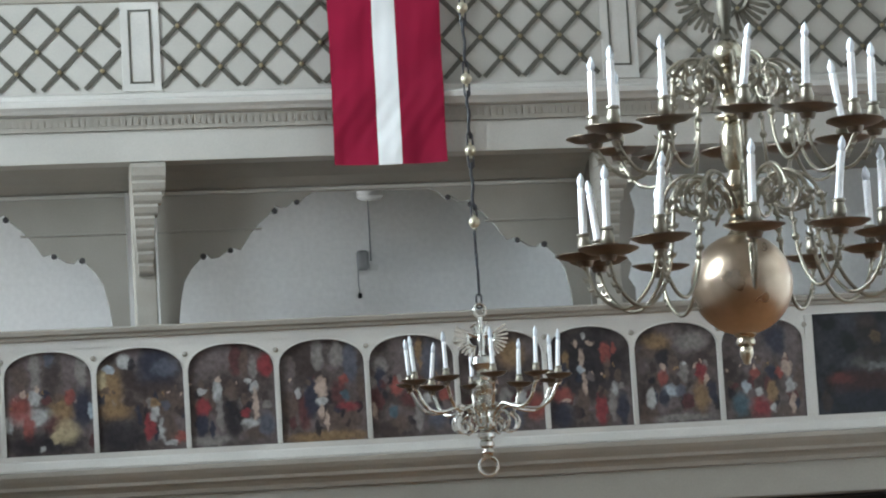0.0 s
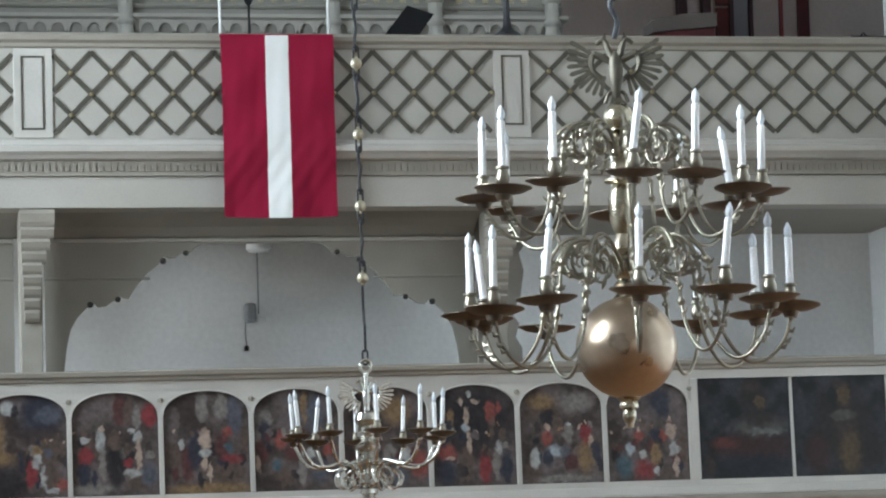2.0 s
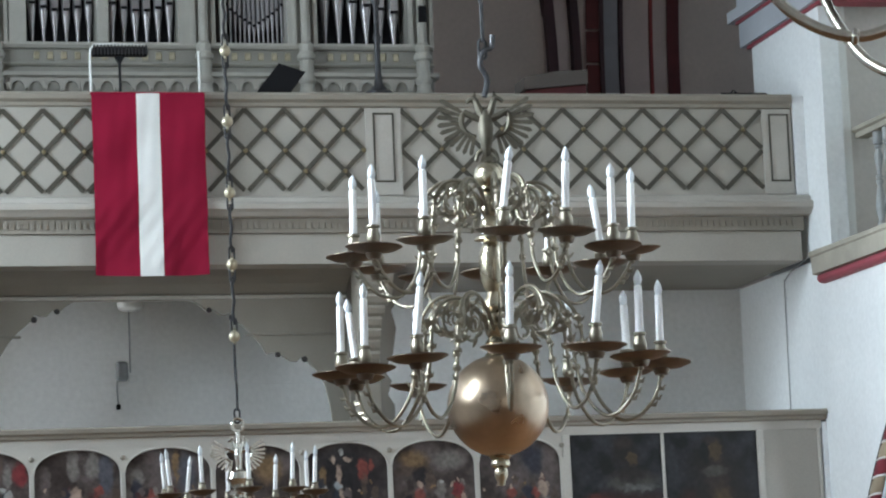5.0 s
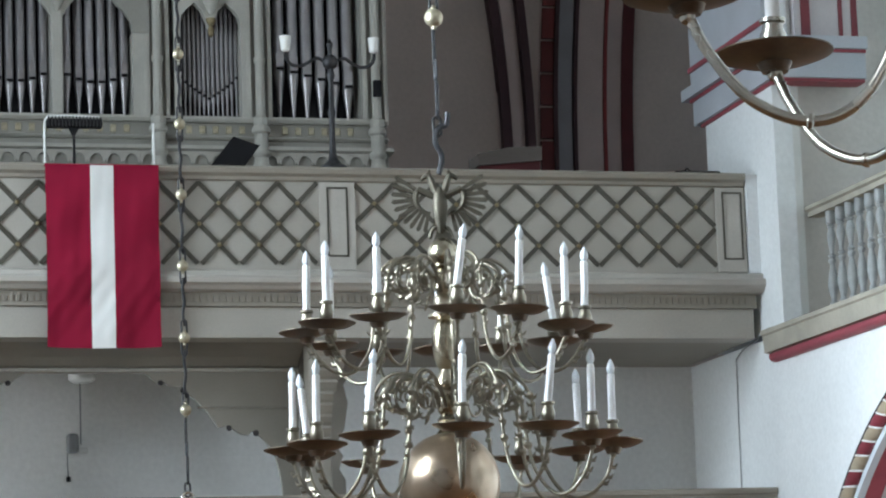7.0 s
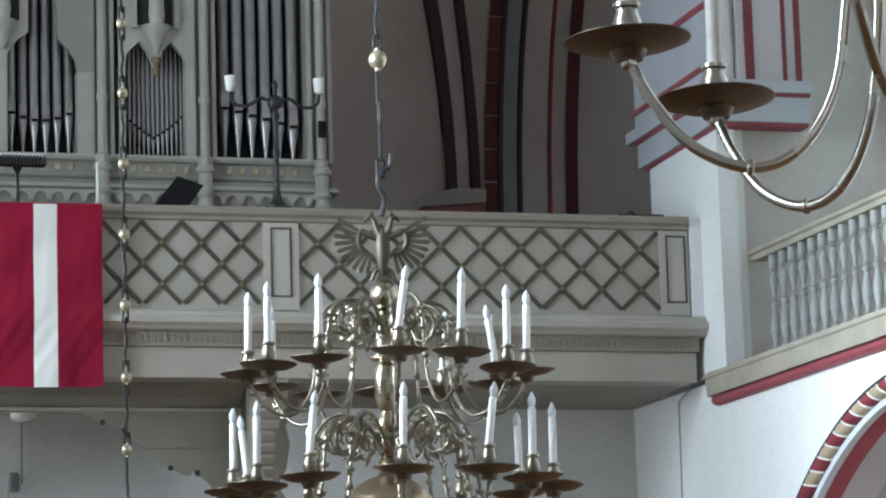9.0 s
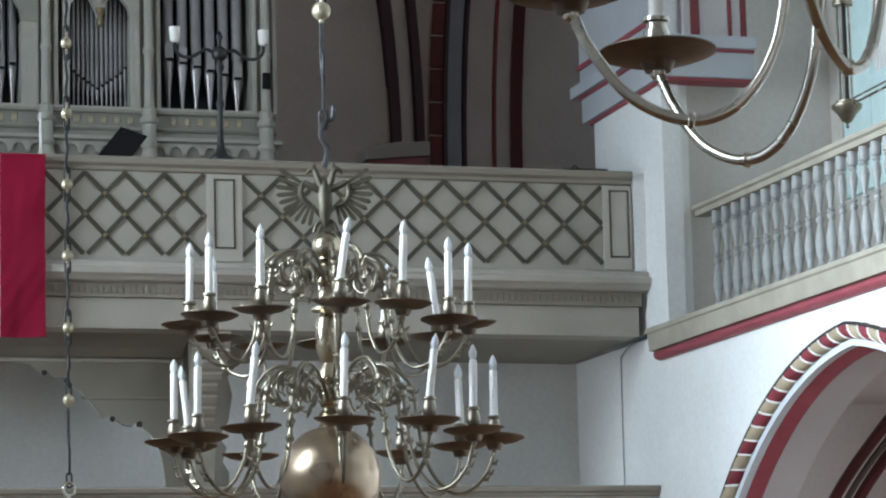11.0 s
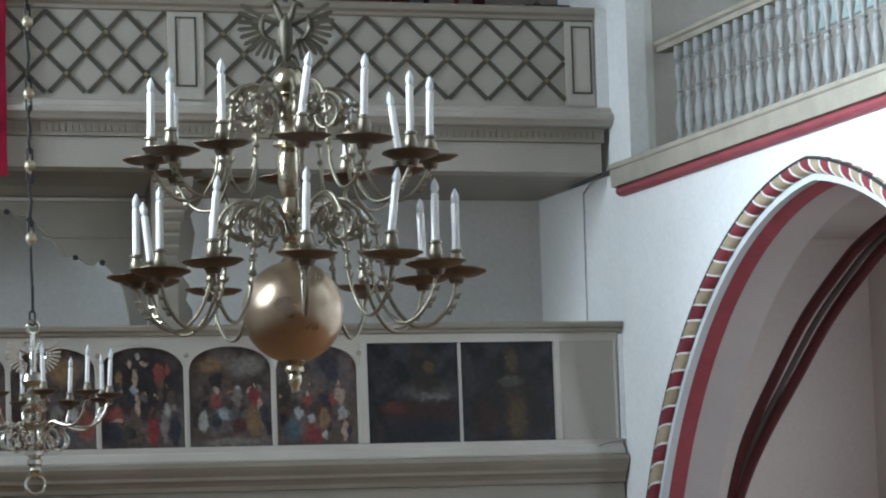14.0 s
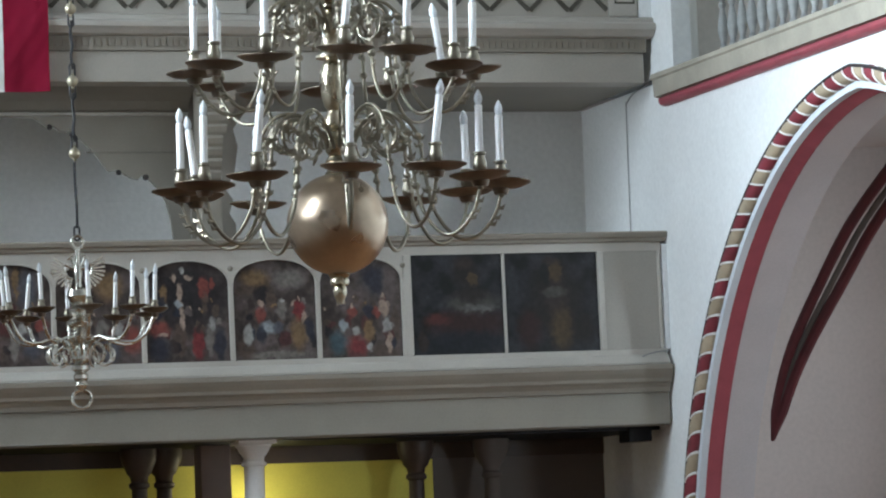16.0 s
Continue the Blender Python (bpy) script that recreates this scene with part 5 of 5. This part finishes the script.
# hanging lamp and rod before the gallery window
hang = empty("hanging_lamp", "small silvery hanging lamp with rods before the window", "lamp", (11.6, 26.47, 7.3))
part("drop", lathe([(0.0, 0.0), (0.016, 0.02), (0.01, 0.05), (0.045, 0.07), (0.08, 0.13), (0.13, 0.18), (0.135, 0.215), (0.095, 0.23), (0.095, 0.25)], 16), BRASS, hang, smooth=True)
for k in range(4):
    a = radians(45 + 90 * k)
    part("rod", tube([(0.055 * math.cos(a), 0.055 * math.sin(a), 0.24), (0.055 * math.cos(a), 0.055 * math.sin(a), 1.1)], 0.011, 8), BRASS_BRIGHT, hang)
part("core", tube([(0, 0, 0.24), (0, 0, 1.1)], 0.026, 10), CHARCOAL, hang)
part("cap", lathe([(0.09, 1.1), (0.09, 1.14), (0.02, 1.2), (0.012, 1.25), (0.012, 6.18)], 14), BRASS, hang, smooth=True)
part("rail_bar", tube([(0, -0.08, 0.2), (0, -2.2, 0.2)], 0.012, 8), BRASS_BRIGHT, hang)
part("rail_bar", tube([(0, -0.08, 0.245), (0, -2.2, 0.245)], 0.009, 8), BRASS_BRIGHT, hang)


# ---- chandeliers ----
def link_mesh(name, length, w, r, material):
    pts = []
    for k in range(16):
        a = 2 * math.pi * k / 16
        pts.append((w * math.cos(a), 0, (length / 2 - w) * (1 if math.sin(a) > 0 else -1) + w * math.sin(a)))
    return finish(tube(pts, r, 6, closed=True), name, material, True)


def hang_chain(ch, z, top, ball_r, gap, first_ball, material_ball):
    """Links from z up to the ceiling, with a brass ball at every gap."""
    link = link_mesh("chain_link", 0.11, 0.021, 0.008, IRON)
    bar = finish(tube([(0.006 * math.cos(k), 0.006 * math.sin(k), -0.19 + 0.38 * k / 12) for k in range(13)], 0.012, 6), "chain_rod", IRON, True)
    bl = finish(lathe([(0.012, -ball_r * 1.35), (ball_r * 0.3, -ball_r * 1.25), (ball_r * 0.3, -ball_r * 0.98)] + [(ball_r * math.cos(radians(d)), ball_r * math.sin(radians(d))) for d in range(-65, 66, 13)] + [(ball_r * 0.3, ball_r * 0.98), (ball_r * 0.3, ball_r * 1.25), (0.012, ball_r * 1.35)], 16), "chain_ball", material_ball, True)
    k = 0
    short = finish(tube([(0, 0, 0), (0, 0, 0.22)], 0.0105, 6), "chain_rod", IRON, True)
    while z < first_ball - 0.12:
        at(part("chain_link", link, None, ch), 0, 0, z + 0.05, 0, 0, 90 * (k % 2))
        step = min(0.22, first_ball - 0.06 - z - 0.08)
        if step > 0.12:
            part("chain_rod", short, None, ch).matrix_basis = Matrix.Translation((0.004 * (-1) ** k, 0, z + 0.09)) @ Matrix.Diagonal((1, 1, step / 0.22, 1))
        z += 0.10 + step
        k += 1
    zz = first_ball
    while zz < top - 0.3:
        part("chain_ball", bl, None, ch).location = (0, 0, zz)
        part("chain_rod", bar, None, ch).location = (0, 0, zz + gap / 2)
        part("chain_link", link, None, ch).location = (0, 0, zz + 0.085)
        part("chain_link", link, None, ch).location = (0, 0, zz + gap - 0.085)
        zz += gap
    part("ceiling_rose", lathe([(0.012, zz - 0.05), (0.012, top - 0.08), (0.08, top - 0.06), (0.1, top)], 12), IRON, ch, smooth=True)


def eagle(ch, z, s, material):
    """The two-headed bird on top, as one plain cast shape: slim body, fanned wings, tail and claws."""
    bm = lathe([(0.0, 0.02), (0.02, 0.04), (0.034, 0.11), (0.042, 0.18), (0.036, 0.24), (0.018, 0.28), (0.0, 0.29)], 12)
    for sg in (-1, 1):
        tube(smooth_path([(sg * 0.012, 0, 0.24), (sg * 0.034, 0, 0.29), (sg * 0.05, 0, 0.335), (sg * 0.072, 0, 0.345), (sg * 0.098, 0, 0.325)], 4), [0.024 - 0.0009 * k for k in range(17)], 8, bm)
        front([(sg * 0.042, 0.355), (sg * 0.05, 0.385), (sg * 0.068, 0.358)], -0.008, 0.008, bm)
        cx, cz = sg * 0.045, 0.225
        rim = [(cx + sg * 0.085 * math.cos(radians(a)), 0, cz + 0.085 * math.sin(radians(a))) for a in range(35, -86, -12)]
        tube([(sg * 0.02, 0, 0.23)] + rim, [0.02] + [0.019 - 0.0008 * k for k in range(len(rim))], 8, bm)
        for k in range(10):
            a = radians(32 - 12.2 * k)
            d = Vector((sg * math.cos(a), 0, math.sin(a)))
            c = Vector((cx, 0, cz))
            ln = 0.215 - 0.004 * k
            n = Vector((-d.z, 0, d.x)) * 0.0115
            p, q = c + d * 0.075, c + d * ln
            front([(w.x, w.z) for w in (p - n * 0.7, q - n, q + d * 0.014, q + n, p + n * 0.7)], -0.008, 0.007 + 0.001 * (k % 2), bm)
        tube(smooth_path([(sg * 0.015, 0, 0.07), (sg * 0.045, 0, 0.05), (sg * 0.06, 0, 0.005)], 4), 0.011, 6, bm)
    front([(-0.016, 0.06), (-0.05, -0.03), (0, -0.045), (0.05, -0.03), (0.016, 0.06)], -0.008, 0.008, bm)
    bmesh.ops.scale(bm, vec=(s, s, s), verts=bm.verts)
    e = part("eagle_finial", bm, material, ch, "cast brass bird finial with spread wings", True)
    e.location = (0, 0, z)
    return e


def flame_bulb(r=0.02):
    return finish(lathe([(0.011, 0), (r * 0.75, 0.012), (r, 0.03), (r * 0.85, 0.052), (r * 0.4, 0.075), (0, 0.088)], 10), "bulb", BULB, True)


def build_tier(ch, count, phase, path, R, zpan, pan_r, arm_r, candle, materials, scroll, seed, cup=1.0, aside=0.0, angles=None, leafy=True, leans=None, drops=None, knuckle=0.0):
    """A ring of arms; each carries a drip pan, a socket, a candle sleeve and a bulb. leans: how far each candle has tipped sideways; drops: how far each arm sags."""
    rng = random.Random(seed)
    arm_m, pan_m, cup_m = materials
    pts = smooth_path([(r, 0, z) for r, z in path], 7)
    bm = tube(pts, arm_r, 12)
    ball(arm_r * 1.5, (path[-1][0], 0, path[-1][1] - 0.01), 10, bm)
    if knuckle:
        k = int(len(pts) * knuckle)
        mid, way = pts[k], (pts[k + 1] - pts[k]).normalized()
        tube([mid - way * 0.012, mid - way * 0.006, mid + way * 0.006, mid + way * 0.012], [arm_r * 1.05, arm_r * 1.4, arm_r * 1.4, arm_r * 1.05], 10, bm)
    if scroll:
        cx, cz, r0, turns = scroll
        sp = []
        for k in range(34):
            t = k / 33
            a = math.pi * 0.5 - turns * 2 * math.pi * t
            rr = r0 * (1 - 0.8 * t)
            sp.append((cx + rr * math.cos(a), 0, cz + rr * math.sin(a)))
        tube(sp, [arm_r * (0.9 - 0.35 * k / 33) for k in range(34)], 6, bm)
        for k in range(5 if leafy else 0):
            a = radians(20 + 70 * k)
            lf = smooth_path([(cx + r0 * 0.55 * math.cos(a), 0, cz + r0 * 0.55 * math.sin(a)), (cx + r0 * 0.85 * math.cos(a + 0.3), 0.012, cz + r0 * 0.85 * math.sin(a + 0.3)), (cx + r0 * 1.05 * math.cos(a + 0.75), 0, cz + r0 * 1.05 * math.sin(a + 0.75))], 3)
            tube(lf, [arm_r * 0.5, arm_r * 0.8, arm_r * 1.1, arm_r * 1.2, arm_r * 1.0, arm_r * 0.7, arm_r * 0.3], 6, bm)
        for k in range(4 if leafy else 0):
            q = pts[int(len(pts) * (0.42 + 0.05 * k))]
            lf = [(q.x, 0, q.z), (q.x + 0.02, 0.0, q.z + 0.012), (q.x + 0.032, 0, q.z + 0.03)]
            tube(lf, [arm_r * 0.9, arm_r * 0.7, arm_r * 0.2], 6, bm)
        for k in range(5 if leafy else 0):
            # cast foliage knops down the outer limb, and a curled tuft below the pan
            q = pts[int(len(pts) * (0.40 + 0.035 * k))]
            ball(arm_r * (1.7 if k % 2 else 2.2), (q.x, 0, q.z), 8, bm)
            tube([(q.x, 0, q.z), (q.x - 0.022, 0.006, q.z - 0.004), (q.x - 0.034, 0, q.z + 0.014)], [arm_r, arm_r * 0.8, arm_r * 0.3], 6, bm)
        for k in range(3 if leafy else 0):
            q = pts[int(len(pts) * (0.86 + 0.04 * k))]
            tube([(q.x, 0, q.z), (q.x + 0.026, 0, q.z - 0.006), (q.x + 0.04, 0, q.z + 0.016)], [arm_r * 1.2, arm_r, arm_r * 0.3], 6, bm)
    arm_me = finish(bm, "arm", arm_m, True)
    pan_me = finish(lathe([(0.0, -0.045), (pan_r * 0.22, -0.045), (pan_r * 0.26, -0.03), (pan_r * 0.3, -0.012), (pan_r * 0.72, 0.0), (pan_r, 0.022), (pan_r, 0.027), (pan_r * 0.7, 0.008), (pan_r * 0.2, -0.004), (0, -0.004)], 26), "drip_pan", pan_m, True)
    cr, ch_, sl = candle
    cup_me = finish(lathe([(cr * 0.9, 0), (cr * 1.8, 0.012 * cup), (cr * 0.95, 0.022 * cup), (cr * 0.95, 0.03 * cup), (cr * 1.75, 0.045 * cup), (cr * 1.85, 0.07 * cup), (cr * 1.4, 0.09 * cup), (cr * 1.4, 0.1 * cup), (cr * 1.8, 0.105 * cup), (cr * 1.8, 0.115 * cup), (cr * 0.5, 0.115 * cup)], 14), "socket", cup_m, True)
    can_me = finish(lathe([(cr, 0), (cr, ch_), (cr * 0.8, ch_ + 0.004), (cr * 0.4, ch_ + 0.004)], 12), "candle", CANDLE, True)
    bulb_me = flame_bulb(cr * 1.12)
    for k in range(count):
        a = phase + (angles[k] if angles else 360 * k / count + rng.uniform(-1.0, 1.0))
        drop = drops[k] if drops else rng.uniform(-0.006, 0.006)
        arm = at(part("arm", arm_me, None, ch), aside, 0, drop, 0, 0, a)
        at(part("drip_pan", pan_me, None, arm, "dull bronze drip pan"), R, 0, zpan, rng.uniform(-3, 3), rng.uniform(-3, 3), 0)
        at(part("socket", cup_me, None, arm, "brass candle socket"), R, 0, zpan - 0.004)
        if leans:
            turn = Matrix.Rotation(radians(-a), 4, "Z") @ Matrix.Rotation(radians(leans[k]), 4, Vector((0.252, 0.968, 0))) @ Matrix.Rotation(radians(a), 4, "Z")
        else:
            turn = pose(0, 0, 0, rng.gauss(0, sl), rng.gauss(0, sl), 0)
        foot = Matrix.Translation((R, 0, zpan + 0.108 * cup)) @ turn
        part("candle", can_me, None, arm, "white electric candle sleeve").matrix_basis = foot
        part("bulb", bulb_me, None, arm, "clear flame-shaped bulb").matrix_basis = foot @ Matrix.Translation((0, 0, ch_ + 0.002))


def large_shaft(ch, dz=0.0):
    part("top_ball", ball(0.083, (0.006, 0, 4.66 + dz), 24), BRASS_GOLD, ch, smooth=True)
    prof = [(0.0, 4.61), (0.045, 4.60), (0.05, 4.585), (0.028, 4.565), (0.045, 4.54), (0.055, 4.52), (0.055, 4.46), (0.035, 4.44), (0.03, 4.43), (0.05, 4.41), (0.056, 4.385), (0.05, 4.355), (0.032, 4.335), (0.085, 4.315), (0.09, 4.30), (0.04, 4.285), (0.055, 4.265), (0.068, 4.22), (0.07, 4.16), (0.062, 4.08), (0.048, 4.03), (0.03, 4.01), (0.038, 3.99), (0.06, 3.955), (0.066, 3.925), (0.04, 3.90), (0.055, 3.885), (0.06, 3.83), (0.05, 3.78), (0.035, 3.76), (0.055, 3.73), (0.03, 3.70), (0.045, 3.68), (0.07, 3.65), (0.05, 3.62)]
    part("shaft", lathe([(r, z + dz) for r, z in prof[::-1]], 24), BRASS_GOLD, ch, smooth=True)
    part("globe", ball(0.278, (0, 0, 3.385 + dz), 48), COPPER, ch, "large polished copper-gold globe", True)
    part("finial", lathe([(r, z + dz) for r, z in ((0.0, 2.945), (0.02, 2.95), (0.023, 2.972), (0.03, 2.985), (0.037, 3.0), (0.037, 3.03), (0.03, 3.045), (0.05, 3.055), (0.053, 3.075), (0.044, 3.09), (0.06, 3.105), (0.066, 3.135))], 18), BRASS_GOLD, ch, smooth=True)


AXIS = 4.615
facing = -90 - 14.6
big = empty("chandelier", "large two-tier brass chandelier with twenty-four electric candles", "chandelier", (AXIS + 0.007, 17.7, 0), "nave chandeliers")
large_shaft(big)
build_tier(big, 12, facing, [(0.05, 3.79), (0.12, 3.90), (0.22, 3.98), (0.34, 3.975), (0.43, 3.86), (0.46, 3.66), (0.51, 3.44), (0.62, 3.30), (0.73, 3.30), (0.83, 3.40), (0.875, 3.53)], 0.875, 3.57, 0.164, 0.0108, (0.0205, 0.255, 3.2), (BRASS, BRASS_DARK, BRASS), (0.27, 3.86, 0.115, 1.4), 3, 1.25, 0.028,
           angles=(3.4, 35, 58, 92, 126, 154, 181, -147, -112, -92, -56, -30), leans=(2, 7, 1, 0.5, -1, 2, 0, 1, -6, 0.5, 1, 6),
           drops=(0.012, 0.02, -0.01, -0.004, 0.01, 0, 0.01, 0, 0.01, 0.012, -0.02, -0.005))
build_tier(big, 12, facing, [(0.05, 4.42), (0.10, 4.52), (0.18, 4.59), (0.28, 4.59), (0.36, 4.51), (0.39, 4.34), (0.42, 4.11), (0.51, 3.98), (0.62, 3.98), (0.70, 4.05), (0.762, 4.15)], 0.766, 4.187, 0.156, 0.0102, (0.0205, 0.25, 3.4), (BRASS, BRASS_DARK, BRASS), (0.22, 4.48, 0.105, 1.3), 8, 1.25, 0.013,
           angles=(4.5, 30.6, 57, 93, 128, 156, 183, -149, -122, -90, -57, -28), leans=(8.5, 2.5, 0.6, 1.5, -7.5, 4, 0, 0, 0.5, 1, 0.5, 0),
           drops=(0.033, 0.03, -0.028, 0.015, 0.008, 0.01, 0.02, 0, 0.02, 0.038, 0.022, 0.016))
at(eagle(big, 4.735, 1.03, BRASS_GREY), 0, 0, 4.735, 0, 0, -12)
part("hook", tube(smooth_path([(0, 0, 5.10), (0.02, 0, 5.2), (-0.015, 0, 5.28), (0.005, 0, 5.36), (0.05, 0, 5.38), (0.06, 0, 5.45)], 5), 0.016, 8), IRON, big, smooth=True)
hang_chain(big, 5.32, TOP, 0.052, 0.62, 5.99, PALEGOLD)

near = empty("chandelier", "large brass chandelier with curved arms and electric candles", "chandelier", (AXIS, 9.7, 0), "nave chandeliers")
large_shaft(near, 1.0)
build_tier(near, 8, -90 - 25.5, [(0.05, 4.55), (0.14, 4.70), (0.26, 4.78), (0.38, 4.74), (0.46, 4.58), (0.49, 4.30), (0.54, 4.02), (0.66, 3.83), (0.82, 3.775), (1.0, 3.85), (1.13, 4.01), (1.2, 4.15)], 1.20, 4.19, 0.208, 0.019, (0.026, 0.27, 1.5), (BRASS_BRIGHT, BRASS_DARK, BRASS_BRIGHT), (0.30, 4.62, 0.14, 1.4), 5, 1.3, 0.0, (-84, -124.6, 166, 140, 110, 66, 28, -20.5), drops=(0, -0.035, 0, 0, 0, 0, 0, 0), knuckle=0.73, leafy=False)
hang_chain(near, 5.72, TOP, 0.052, 0.62, 6.4, PALEGOLD)

small = empty("chandelier", "smaller brass chandelier with ten electric candles on a long chain", "chandelier", (AXIS, 25.7, 0), "nave chandeliers")
prof = [(0.0, 2.93), (0.03, 2.94), (0.045, 2.97), (0.03, 3.0), (0.05, 3.02), (0.05, 3.05), (0.035, 3.07), (0.06, 3.09), (0.06, 3.12), (0.04, 3.14), (0.07, 3.17), (0.075, 3.24), (0.05, 3.27), (0.055, 3.29), (0.085, 3.32), (0.09, 3.35), (0.05, 3.38), (0.045, 3.39), (0.085, 3.43), (0.09, 3.46), (0.05, 3.49), (0.045, 3.50), (0.08, 3.53), (0.085, 3.56), (0.045, 3.59), (0.06, 3.61), (0.085, 3.66), (0.07, 3.71), (0.03, 3.73)]
part("shaft", lathe([(r * 1.15, z) for r, z in prof], 24), BRASS_BRIGHT, small, smooth=True)
ringm = [(0.075 * math.cos(2 * math.pi * k / 20), 0, 2.865 + 0.07 * math.sin(2 * math.pi * k / 20)) for k in range(20)]
part("pull_ring", tube(ringm, 0.014, 8, closed=True), BRASS_BRIGHT, small, smooth=True)
build_tier(small, 10, -90 - 10.2 + 8, [(0.07, 3.20), (0.11, 3.28), (0.20, 3.335), (0.33, 3.30), (0.44, 3.30), (0.52, 3.36), (0.56, 3.44), (0.59, 3.49)], 0.59, 3.52, 0.105, 0.0135, (0.0165, 0.2, 3.0), (BRASS_BRIGHT, BRASS_DARK, BRASS), (0.19, 3.19, 0.09, 1.1), 21, 0.8, leafy=False, leans=(-2, 2, 3, 0, 2.5, 0, 6, -4, -5, -2))
at(eagle(small, 3.68, 0.82, BRASS_BRIGHT), 0, 0, 3.68, 0, 0, -8)
loop = [(0.045 * math.cos(2 * math.pi * k / 16), 0, 4.08 + 0.05 * math.sin(2 * math.pi * k / 16)) for k in range(16)]
part("ring", tube(loop, 0.014, 8, closed=True), BRASS_BRIGHT, small, smooth=True)
part("neck", lathe([(0.03, 3.72), (0.02, 3.9), (0.02, 4.04)], 10), BRASS_BRIGHT, small, smooth=True)
hang_chain(small, 4.10, TOP, 0.045, 0.568, 4.772, PALEGOLD)
